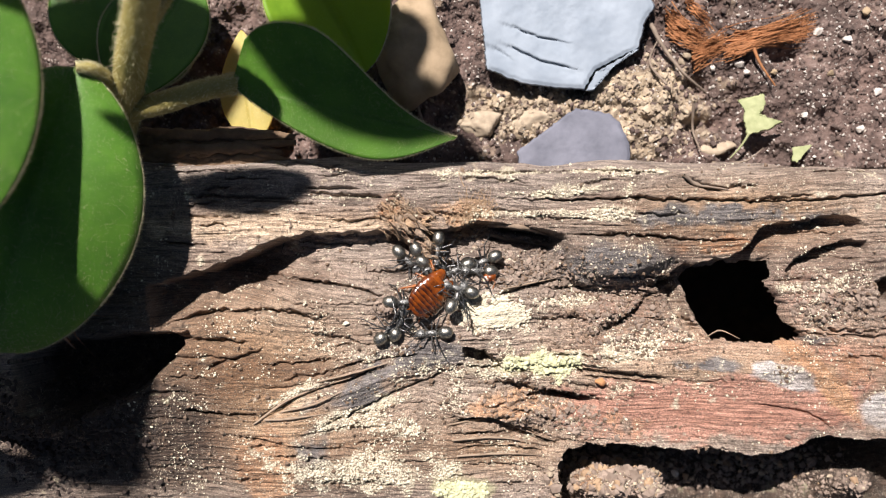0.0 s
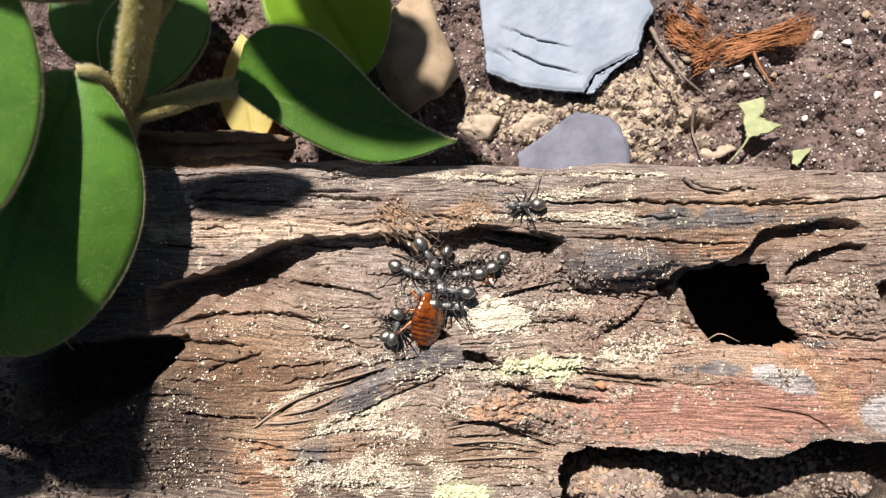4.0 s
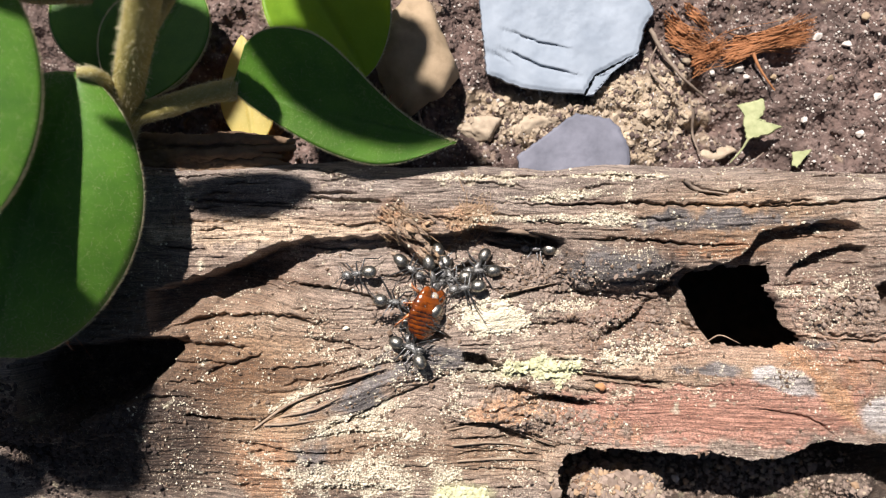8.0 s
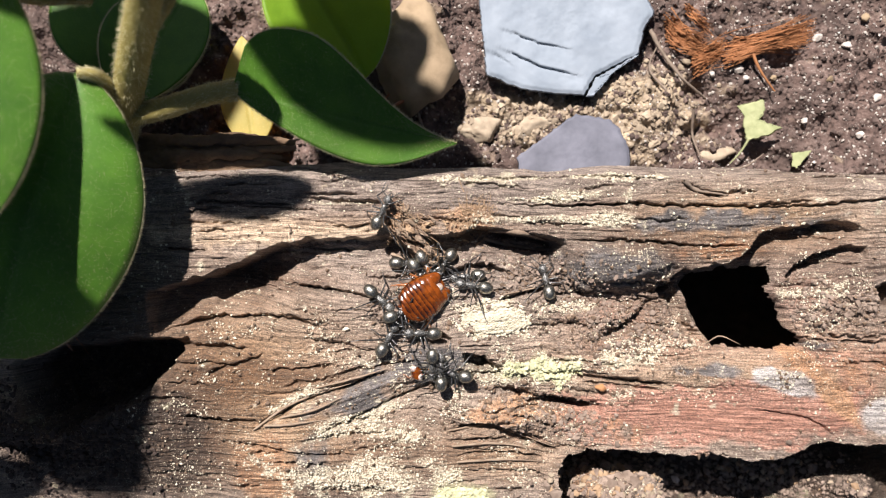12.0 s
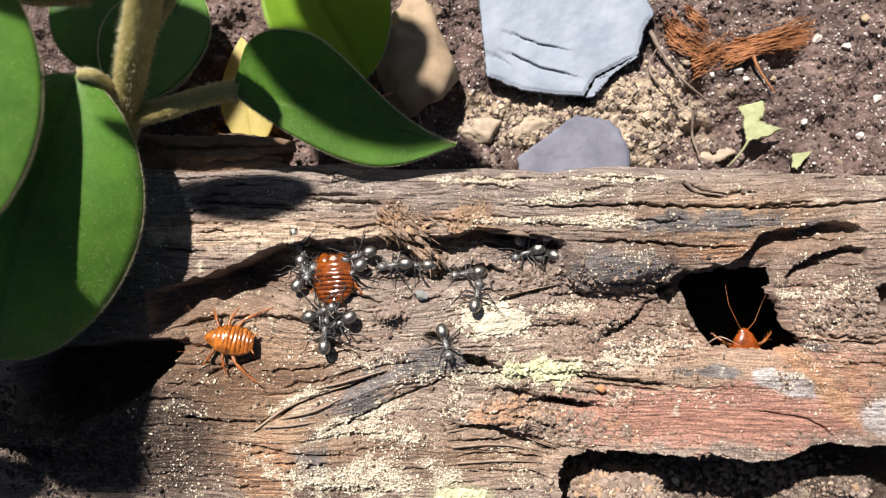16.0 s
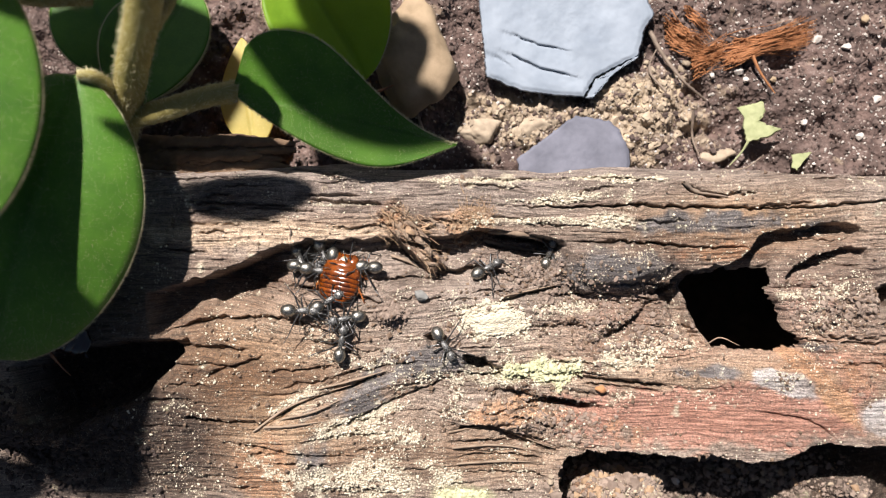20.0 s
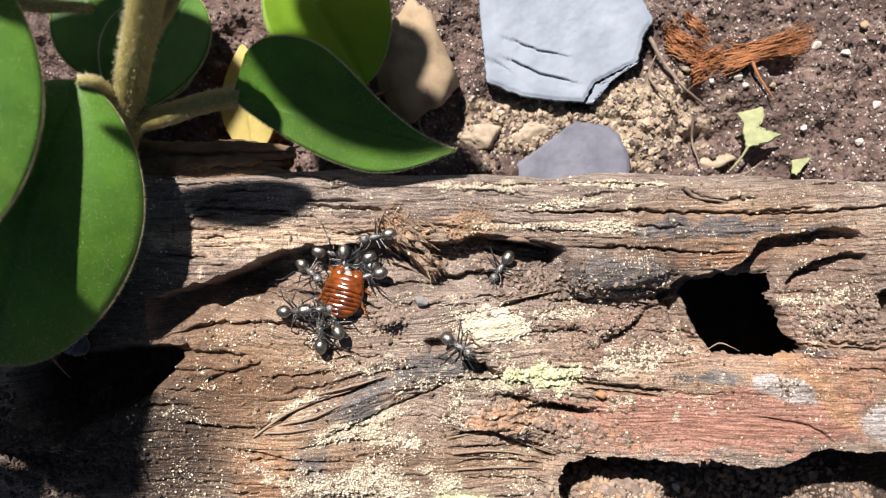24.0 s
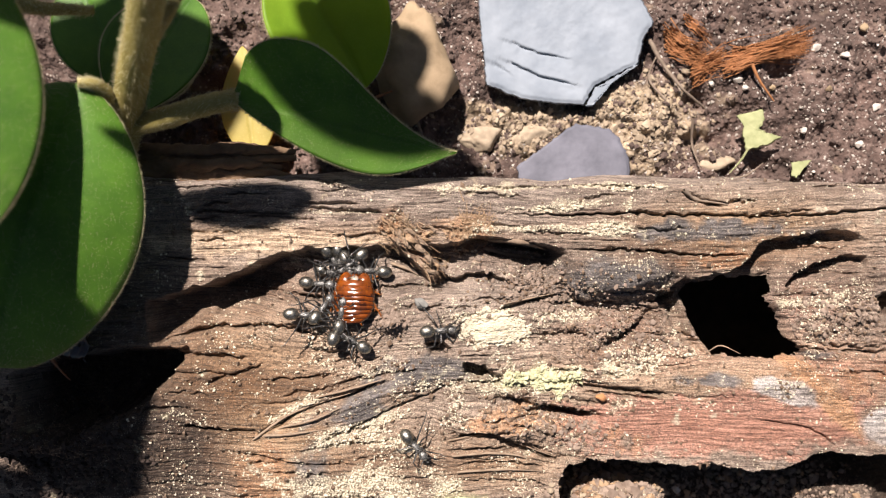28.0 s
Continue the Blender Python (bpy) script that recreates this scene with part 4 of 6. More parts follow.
def plate(name, x0, x1, w0, w1, h0, h1, material, parent, band=0.45, label="", round_front=0.0):
    """One overlapping back plate of a cockroach: a curved shell with a turned-down rim."""
    nu, nv = 9, 17
    co, bands = [], []
    for layer in (0, 1):
        for i in range(nu):
            t = i / (nu - 1)
            for j in range(nv):
                v = 2 * j / (nv - 1) - 1
                bow = round_front * (1 - math.sqrt(max(0, 1 - v * v * 0.96)))
                x = x0 + (x1 - x0) * t + bow * (1 - t) * (1 if x0 > x1 else -1) * -1 - 3.0 * (1 - v * v) * t * (1 if x0 > x1 else -1) * 0.6
                w = w0 + (w1 - w0) * t
                h = h0 + (h1 - h0) * t + 1.2 * math.sin(t * math.pi)
                z = h * math.sqrt(max(0, 1 - (v * 0.985) ** 2)) - 2.0 - layer * 1.1
                wob = noise.noise_vector(Vector((x * 0.07, v * w * 0.07, w * 0.3 + x0)))
                co.append(Vector((x + 1.6 * wob.x, v * w + 1.4 * wob.y, z + 1.3 * wob.z)) * U)
                bands.append(max(smooth(1 - band, 1, t), 0.8 * smooth(0.9, 1.0, abs(v))) if layer == 0 else 0)
    faces = []
    n = nu * nv
    for i in range(nu - 1):
        for j in range(nv - 1):
            q = (i * nv + j, i * nv + j + 1, (i + 1) * nv + j + 1, (i + 1) * nv + j)
            faces += [q, tuple(n + k for k in reversed(q))]
    rim = [j for j in range(nv)] + [i * nv + nv - 1 for i in range(1, nu)] + [(nu - 1) * nv + j for j in range(nv - 2, -1, -1)] + [i * nv for i in range(nu - 2, 0, -1)]
    for k in range(len(rim)):
        a, b = rim[k], rim[(k + 1) % len(rim)]
        faces.append((b, a, n + a, n + b))
    me = raw_mesh(name, co, faces)
    mask(me, "band", bands)
    return part(name, me, material, parent, label)


def make_roach(label, front, rear, length=138.0, width=34.0, group="cockroaches", dead=False):
    r = tagged(new("cockroach"), label, "cockroach", group)
    L = length
    ball("underbody", 0, 0, -2, L * 0.46, width * 0.84, 8, front, r, -0.05)
    if dead:
        for y, sx in ((-17, 13), (15, 15)):
            ball("torn_lobe", L * 0.32, y, 3, sx, 13, 8, front, r, 0.2, 0, y, "torn amber lobe")
        ball("flesh", L * 0.3, -2, 6, 9, 8, 7, M_FLESH, r, 0, 0, 2, "pale wet flesh")
        head = r
    else:
        head = ball("head", L * 0.47, 0, -3, 9, 11, 7, front, r, 0.1)
        plate("pronotum", L * 0.5, L * 0.27, width * 0.5, width * 0.86, 12, 16, front, r, 0.2, "", 14)
    plate("back_plate", L * 0.29, L * 0.17, width * 0.86, width * 0.92, 16, 17.5, front, r, 0.3)
    plate("back_plate", L * 0.19, L * 0.07, width * 0.92, width * 0.98, 17.5, 18.5, front, r, 0.3)
    x = 0.09
    for i in range(7):
        w0 = width * (1.0, 1.02, 1.02, 1.0, 0.96, 0.88, 0.74)[i]
        w1 = width * (1.02, 1.02, 1.0, 0.95, 0.87, 0.73, 0.4)[i]
        plate("abdomen_plate", L * x, L * (x - 0.105), w0, w1, 18.5 - 1.6 * i, 18.6 - 1.7 * i, rear, r, 0.75 if dead else 0.5)
        x -= 0.083
    for s in (1, -1):
        limb("tail_feeler", [(-L * 0.46, s * 9, 0), (-L * 0.52, s * 15, 1), (-L * 0.57, s * 19, 1)], [2, 1.6, 0.5], rear, r)
        if not dead:
            limb("antenna", [(L * 0.5, s * 5, 0), (L * 0.62, s * 16, 8), (L * 0.85, s * 30, 6), (L * 1.1, s * (32 if s > 0 else 52), -4)], [0.8, 0.55, 0.4, 0.22], M_ROACH_LEG, head)
        for i, hx in enumerate((L * 0.28, L * 0.14, L * 0.02)):
            sw = (20, -8, -36)[i]
            k = (0.75, 0.9, 1.05)[i] * (0.6 if dead else 1)
            limb("leg", [(0, 0, 0), (sw * 0.5 * k, s * 26 * k, 3), (sw * 1.2 * k, s * 44 * k, -4), (sw * 1.7 * k, s * 54 * k, -9)], [4.5, 3.2, 1.8, 0.9], M_ROACH_LEG, r,
                 (hx, s * width * 0.45, -5), "", 3)
    return r


def make_scrap():
    """A torn-off piece of cockroach that the ants drag."""
    s = tagged(new("cockroach_scrap"), "torn amber piece of cockroach with pale flesh", "insect remains")
    plate("shell_piece", 11, -3, 8, 10, 6, 6.5, M_PREY, s, 0.6)
    plate("shell_piece", 0, -10, 10, 6, 6.5, 5, M_PREY, s, 0.8)
    ball("flesh", 8, 3, 0, 8, 7, 6, M_FLESH, s, 0.2, 0, 4, "pale glistening flesh")
    ball("flesh", -9, -5, 1, 6, 5, 5, M_FLESH, s, 0.1, 0, 6, "pale glistening flesh")
    for y in (-9, 8):
        limb("leg", [(0, 0, 0), (5, y, 3), (-3, y * 2.1, -3)], [1.6, 1.2, 0.6], M_ROACH_LEG, s, (1, y * 0.6, 0))
    return s


first_ant = make_ant()
ants = [first_ant] + [copy_thing(first_ant, Matrix()) for _ in range(16)]
prey = make_roach("captured amber cockroach with dark striped abdomen, held by ants", M_PREY, M_PREY, 92, 37, dead=True)
hole_roach = make_roach("orange-fronted cockroach with a glossy dark brown rear", M_AMBER, M_DARK_SHELL)
front_roach = copy_thing(hole_roach, Matrix())
pale_roach = make_roach("young pale orange cockroach on the log", M_PALE_AMBER, M_PALE_AMBER, 84, 26)
soil_roach = make_roach("dark reddish cockroach on the soil behind the log", M_AMBER, M_DARK_SHELL, 82, 25)
scrap = make_scrap()


# ---- sand, crumbs, fibres and litter ----
ICO = bmesh.new()
bmesh.ops.create_icosphere(ICO, subdivisions=1, radius=1)
ICO_CO = np.array([v.co[:] for v in ICO.verts])
ICO_F = np.array([[v.index for v in f.verts] for f in ICO.faces])
ICO.free()
OCT_CO = np.array([(1, 0, 0), (-1, 0, 0), (0, 1, 0), (0, -1, 0), (0, 0, 1), (0, 0, -1)], float)
OCT_F = np.array([(0, 2, 4), (2, 1, 4), (1, 3, 4), (3, 0, 4), (2, 0, 5), (1, 2, 5), (3, 1, 5), (0, 3, 5)])


def crumbs(name, places, radii, material, label, category, seed, fine=True, flat=0.8, jag=0.35, parent=None):
    """Many small uneven lumps as one mesh; places are world points, radii in plan units."""
    g = np.random.RandomState(seed)
    co0, f0 = (OCT_CO, OCT_F) if fine else (ICO_CO, ICO_F)
    n, m = len(places), len(co0)
    t = g.uniform(0, 6.283, (3, n))
    c, s = np.cos(t), np.sin(t)
    one, nil = np.ones(n), np.zeros(n)
    rz = np.stack([np.stack([c[0], -s[0], nil], -1), np.stack([s[0], c[0], nil], -1), np.stack([nil, nil, one], -1)], 1)
    rx = np.stack([np.stack([one, nil, nil], -1), np.stack([nil, c[1], -s[1]], -1), np.stack([nil, s[1], c[1]], -1)], 1)
    shape = co0[None] * (1 + jag * g.uniform(-1, 1, (n, m, 1))) * g.uniform(0.7, 1.3, (n, 1, 3))
    shape = np.einsum("nij,nkj->nki", rz @ rx, shape)
    shape[..., 2] *= flat
    co = np.asarray(places)[:, None] + shape * (np.asarray(radii)[:, None, None] * U)
    faces = f0[None] + (np.arange(n) * m)[:, None, None]
    me = raw_mesh(name, co.reshape(-1, 3), faces.reshape(-1, 3), False)
    me.materials.append(material)
    return tagged(new(name, me), label, category, kind="stuff")


def strewn(density, n, seed, sink=0.3, sizes=(1.4, 3.2)):
    """Random places on the log's face, thick where density is high."""
    g = np.random.RandomState(seed)
    p = np.clip(density, 0, None).ravel()
    pick = g.choice(p.size, n, p=p / p.sum())
    i, j = pick // H.shape[1], pick % H.shape[1]
    r = sizes[0] + (sizes[1] - sizes[0]) * g.rand(n) ** 2.8
    a, b = log_a[j] + g.uniform(-1, 1, n), log_b[i] + g.uniform(-1, 1, n)
    return np.stack([(a - 784) * U, (441 - b) * U, LOG_Z + (H[i, j] + r * (1 - sink)) * U], -1), r


closed = inside(WA, WB, HOLE) < -4
seen_face = closed * smooth(275, 300, B) * smooth(-100, -60, H) * smooth(200, 320, A)
drift = np.clip(fbm(A / 48, B / 30, 5, 91) - 0.08, 0, 1) ** 1.6
clean = 1 - np.clip(bell(1280, 728, 220, 42) * 1.3 + 0.8 * bell(1300, 400, 240, 40), 0, 0.93)
middle = 0.5 * bell(820, 700, 420, 130) + 0.5 * bell(1120, 560, 330, 110) + 0.08
places, r = strewn(seen_face * (DUST * 1.1 + (1.5 * drift * middle + 0.012) * clean), 17000, 5, 0.3, (0.8, 2.7))
crumbs("sand", places, r, M_GRAIN, "pale yellow sand grains lying on the log", "sand", 6)
places, r = strewn(seen_face * clean * (0.4 * drift + 0.25 * middle + 0.5 * DUST), 12000, 19, 0.3, (0.5, 1.3))
crumbs("fine_sand", places, r, M_GRAIN, "fine pale dust grains lying on the log", "sand", 20)
heap = np.clip((1.6 * bell(876, 556, 54, 29, 5) - 0.4 + 0.5 * fbm(A / 12, B / 10, 3, 72)) * 1.1, 0, 1)
places, r = strewn(np.where(heap * bell(876, 556, 75, 42) > 0.1, heap, 0), 7500, 7, -0.1, (0.9, 2.6))
crumbs("sand_heap", places, r, M_GRAIN, "small dense heap of pale yellow sand on the log", "sand", 10)
moss = np.clip((1.5 * bell(966, 646, 60, 17, 6) + 1.1 * bell(820, 868, 40, 16) - 0.35 + 0.4 * spread) * 3, 0, 1)
places, r = strewn(np.where(moss * (bell(966, 646, 85, 28) + bell(820, 868, 56, 24)) > 0.1, moss, 0), 2200, 13, 0.1, (0.9, 4.2))
crumbs("lichen", places, r, M_LICHEN, "pale yellow-green crusty lichen on the log", "lichen", 14, False, 0.8, 0.5)
places, r = strewn(seen_face * clean * (0.15 * middle + 0.9 * drift * middle) + 0.5 * rough * seen_face, 3500, 8, 0.3, (1.2, 4.6))
crumbs("frass", places, r, M_CRUMB, "brown wood crumbs lying on the log", "crumbs", 9)
places, r = strewn(closed * rough * smooth(270, 300, B) * smooth(300, 420, A), 5200, 11, 0.4, (1.0, 4.6))
crumbs("rubble", places, r, M_RUBBLE, "reddish earth crumbs in the log's broken places", "rubble", 12, False, 0.65, 0.6)
# shade at the lower left is put into these crumbs' colour
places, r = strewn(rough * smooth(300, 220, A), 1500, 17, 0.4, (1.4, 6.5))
crumbs("dark_rubble", places, r, M_SHADED_EARTH, "earth crumbs beside the left hollow, coloured dark for its shade", "rubble", 18, False, 0.7, 0.6)
pile = bell(694, 546, 22, 17)
places, r = strewn(np.where(pile > 0.12, pile, 0), 600, 15, 0.3, (1.0, 3.8))
crumbs("earth_heap", places, r, M_RUBBLE, "small heap of earth crumbs beside the hollow", "rubble", 16, False, 0.7, 0.6)
stone("pebble", 746, 511, 15, 11, 8, surface(746, 511) + 5, M_GREY, 41, "small grey pebble lying on the log", "pebble", -30)
stone("pebble", 1195, 838, 10, 9, 8, surface(1195, 838) + 5, M_PEBBLE, 42, "small pale pebble in the log's front gap", "pebble")
stone("pebble", 613, 572, 7, 5, 5, surface(613, 572) + 3, M_GRAIN, 43, "tiny pale pebble lying on the log", "pebble")
stone("pebble", 1062, 676, 10, 9, 8, surface(1062, 676) + 5, M_ORANGE, 44, "small orange clay crumb lying on the log", "pebble")
# grit and clods on the soil


def on_soil(n, sizes, seed, lo=-320, hi=320, left=700):
    g = np.random.RandomState(seed)
    a, b = g.uniform(left, 1800, n), g.uniform(lo, hi, n)
    r = sizes[0] + (sizes[1] - sizes[0]) * g.rand(n) ** 3
    i, j = np.clip(np.searchsorted(gy, b), 0, len(gy) - 1), np.clip(np.searchsorted(gx, a), 0, len(gx) - 1)
    return np.stack([(a - 784) * kk * U, (441 - b) * kk * U, LOG_Z + (GH[i, j] + 0.4 * r) * U], -1), r


places, r = on_soil(15000, (1.0, 6.5), 22, left=150)
crumbs("clods", places, r, M_CLOD, "dark crumbly soil clods behind the log", "soil", 23, False, 0.7, 0.5)
places, r = on_soil(9000, (0.7, 3.8), 24)
crumbs("grit", places, r, M_PEBBLE, "pale grit scattered on the soil", "grit", 25)
g = np.random.RandomState(27)
a, b = np.concatenate([g.normal(1120, 60, 1300), g.normal(930, 70, 700)]), np.concatenate([g.normal(190, 46, 1300), g.normal(205, 26, 700)])
r = 1.2 + 6 * g.rand(2000) ** 4
crumbs("mortar_crumbs", np.stack([(a - 784) * kk * U, (441 - b) * kk * U, LOG_Z + (np.array([soil(x, y) for x, y in zip(a, b)]) + 0.4 * r) * U], -1), r, M_MORTAR, "tan crumbling mortar lumps behind the log", "mortar", 28, False, 0.7, 0.5)
for n, (a, b, ra, rb) in enumerate(((1310, 112, 11, 10), (1447, 55, 12, 9), (1535, 20, 12, 9), (1552, 162, 11, 13), (1500, 70, 11, 8), (1370, 128, 8, 7), (1322, 128, 8, 7), (1523, 228, 9, 8), (1470, 130, 8, 8), (1262, 120, 7, 7), (1425, 205, 8, 7))):
    stone("pebble", a, b, ra, rb, 8, soil(a, b) + 6, M_PEBBLE if n % 3 != 2 else M_STONE, 50 + n, "small pale pebble lying on the soil", "pebble", n * 40)


def strands(name, curves, material, sides=4, taper=0.35):
    """co, faces joined: curves are (world points, radius in plan units)."""
    co, faces = [], []
    for pts, rad in curves:
        m = len(pts) - 1
        c, f = tube(pts, [rad * U * (1 - (1 - taper) * i / m) for i in range(m + 1)], sides)
        o = len(co)
        co += c
        faces += [tuple(o + k for k in q) for q in f]
    return raw_mesh(name, co, faces)


def tuft(a, b, ra, rb, n, seed, label, length=(14, 34), lean=90, spread_deg=55):
    """Torn fibres standing up out of the wood."""
    g = random.Random(seed)
    curves = []
    for _ in range(n):
        x, y = a + g.gauss(0, ra * 0.5), b + g.gauss(0, rb * 0.5)
        w = radians(lean + g.uniform(-spread_deg, spread_deg))
        L = g.uniform(*length)
        h = surface(x, y)
        up = g.uniform(0.02, 0.4)
        p = [Vector(((x - 784) * U, (441 - y) * U, LOG_Z + (h - 1) * U))]
        d = Vector((math.cos(w), math.sin(w), up)).normalized()
        for k in range(3):
            d = (d + Vector((g.uniform(-0.35, 0.35), g.uniform(-0.35, 0.35), g.uniform(-0.45, 0.2)))).normalized()
            p.append(p[-1] + d * (L * U / 3))
        curves.append((p, g.uniform(0.4, 1.3)))
    ob = part("fibre_tuft", strands("fibre_tuft", curves, M_FIBRE), M_FIBRE)
    return tagged(ob, label, "wood fibres", kind="stuff")


places, r = strewn(closed * (bell(1095, 862, 85, 34) + 0.7 * bell(1180, 868, 40, 26) + 0.5 * bell(1450, 865, 120, 26)), 1100, 31, 0.1, (2.2, 10))
half = np.arange(len(r)) % 5 < 1
pale = np.arange(len(r)) % 5 > 2
crumbs("clay_rubble", places[half], r[half] * 0.8, M_FIBRE, "orange clay crumbs in the log's front gap", "rubble", 35, False, 0.8, 0.5)
crumbs("pale_rubble", places[pale], r[pale] * 0.6, M_MORTAR, "pale earth grains in the log's front gap", "rubble", 36, False, 0.8, 0.5)
places, r = places[~half & ~pale], r[~half & ~pale]
crumbs("gap_rubble", places, r, M_RUBBLE, "earth crumbs in the log's front gap", "rubble", 32, False, 0.7, 0.6)
places, r = strewn(bell(826, 388, 30, 24) + 0.4 * bell(700, 376, 26, 14), 200, 33, 0.1, (1.0, 3.2))
crumbs("torn_crumbs", places, r, M_FIBRE, "orange-brown torn wood crumbs over the hollow", "crumbs", 34, False)
tuft(828, 388, 34, 30, 420, 61, "frayed orange-brown wood fibres along the log's crack")
tuft(700, 372, 40, 30, 70, 62, "frayed orange-brown wood fibres along the log's crack", (16, 46), -52, 30)
tuft(752, 432, 44, 34, 50, 63, "frayed orange-brown wood fibres along the log's crack", (14, 40), -48, 30)
tuft(850, 362, 30, 8, 70, 64, "frayed orange-brown wood fibres along the log's crack", (10, 30), 80, 40)


def splinter(pts, r0, label, material, lift=3.0):
    p = [Vector(((a - 784) * U, (441 - b) * U, LOG_Z + (surface(a, b) + lift + up) * U)) for a, b, up in pts]
    ob, c, r = rod("splinter", p, r0, r0 * 0.25, material, None, "", 7, 0.4, 8, r0 * 0.4)
    return tagged(ob, label, "splinter", "splinters on the log")


for pts, r0, mat, label in (
        ([(450, 750, 0), (510, 708, 3), (570, 684, 3), (622, 668, 0)], 1.9, M_SPLINTER, "pale split wood splinter lying along the log"),
        ([(500, 728, 0), (560, 712, 4), (608, 690, 1)], 1.6, M_SPLINTER, "pale split wood splinter lying along the log"),
        ([(560, 676, 0), (640, 655, 4), (690, 640, 1)], 1.6, M_SPLINTER, "pale split wood splinter lying along the log"),
        ([(470, 742, 0), (520, 738, 2), (580, 730, 0)], 2.0, M_SPLINTER, "pale split wood splinter lying along the log"),
        ([(1208, 312, 5), (1236, 326, 6), (1288, 336, 1)], 3.4, M_TWIG, "dark lifted splinter on the log's back"),
        ([(870, 396, 3), (920, 402, 4), (980, 416, 0)], 4.0, M_SPLINTER, "grey wood splinter in the log's crack"),
        ([(860, 412, 0), (910, 424, 4), (975, 434, 0)], 3.4, M_SPLINTER, "grey wood splinter in the log's crack"),
        ([(690, 440, 4), (716, 448, 6), (740, 462, 2)], 2.6, M_SPLINTER, "pale split wood splinter in the hollow"),
        ([(890, 512, 3), (940, 502, 4), (992, 492, 1)], 1.2, M_SPLINTER, "pale split wood splinter lying along the log"),
        ([(1200, 796, 2), (1280, 808, 3), (1370, 808, 1)], 4.5, M_FIBRE, "reddish wood splinter under the log's front edge"),
        ([(1390, 800, 2), (1430, 780, 4), (1470, 772, 1)], 3.6, M_SPLINTER, "pale split wood splinter on the log's front edge"),
        ([(512, 388, 1), (516, 398, 3), (514, 410, 1)], 1.0, M_TWIG, "fine dark root hair lying on the log"),
        ([(790, 752, 2), (870, 748, 4), (980, 782, 1)], 1.8, M_SPLINTER, "brown fanned splinter of the torn knot"),
        ([(800, 778, 2), (880, 774, 4), (985, 792, 1)], 1.8, M_SPLINTER, "brown fanned splinter of the torn knot"),
        ([(810, 806, 2), (880, 802, 4), (960, 806, 1)], 1.8, M_SPLINTER, "brown fanned splinter of the torn knot"),
        ([(1254, 600, 4), (1290, 590, 0), (1320, 603, 4)], 1.3, M_SPLINTER, "thin curled pale leaf scrap in the knot hole")):
    splinter(pts, r0, label, mat)



def flake(a, b, length, wide, turn, lift, seed, material):
    """A torn wood flake: a ragged tapered chip lying askew over the crack."""
    g = random.Random(seed)
    co, faces = [], []
    c, s = math.cos(radians(turn)), math.sin(radians(turn))
    n, m = 10, 5
    for layer in (0, 1):
        for i in range(n):
            t = i / (n - 1)
            w = wide * (0.35 + 0.65 * math.sin(math.pi * (0.12 + 0.8 * t))) * g.uniform(0.8, 1.15)
            for j in range(m):
                v = 2 * j / (m - 1) - 1
                x = (t - 0.5) * length + g.uniform(-2, 2)
                y = v * w + 3 * math.sin(4 * t + seed)
                aa, bb = a + x * c - y * s, b + x * s + y * c
                z = surface(a, b) + lift + 5 * math.sin(math.pi * t) + g.uniform(-1.5, 1.5) - 2 * v * v - layer * 3.5
                co.append(((aa - 784) * U, (441 - bb) * U, LOG_Z + z * U))
    k = n * m
    for i in range(n - 1):
        for j in range(m - 1):
            q = (i * m + j, (i + 1) * m + j, (i + 1) * m + j + 1, i * m + j + 1)
            faces += [q, tuple(k + e for e in reversed(q))]
    rim = [i * m for i in range(n)] + [(n - 1) * m + j for j in range(1, m)] + [i * m + m - 1 for i in range(n - 2, -1, -1)] + [j for j in range(m - 2, 0, -1)]
    for e in range(len(rim)):
        p, q = rim[e], rim[(e + 1) % len(rim)]
        faces.append((q, p, k + p, k + q))
    ob = part("wood_flake", raw_mesh("wood_flake", co, faces, False), material)
    return tagged(ob, "torn orange-brown wood flake over the hollow", "wood flake", "torn flakes over the hollow")


for n, (a, b, length, wide, turn) in enumerate(((690, 366, 46, 9, 62), (706, 388, 50, 8, 48), (722, 402, 44, 10, 40), (738, 420, 50, 9, 44), (752, 438, 46, 9, 50), (766, 452, 40, 7, 40), (700, 408, 34, 7, 20), (728, 384, 40, 7, 30),
                                                 (748, 400, 46, 7, 25), (772, 424, 40, 7, 60), (782, 466, 30, 6, 35), (684, 384, 30, 7, 80), (760, 386, 40, 6, 10), (716, 366, 36, 6, 50), (790, 440, 34, 6, 70))):
    for q in (0, 1):
        flake(a + 9 * q - 3, b - 7 * q + 2, length * (0.62 - 0.2 * q), wide * 0.5, turn + 30 * q - 12, 1 + (n * 3 + 2 * q) % 4, 90 + n + 40 * q, M_SPLINTER if (n + q) % 3 else M_FIBRE)

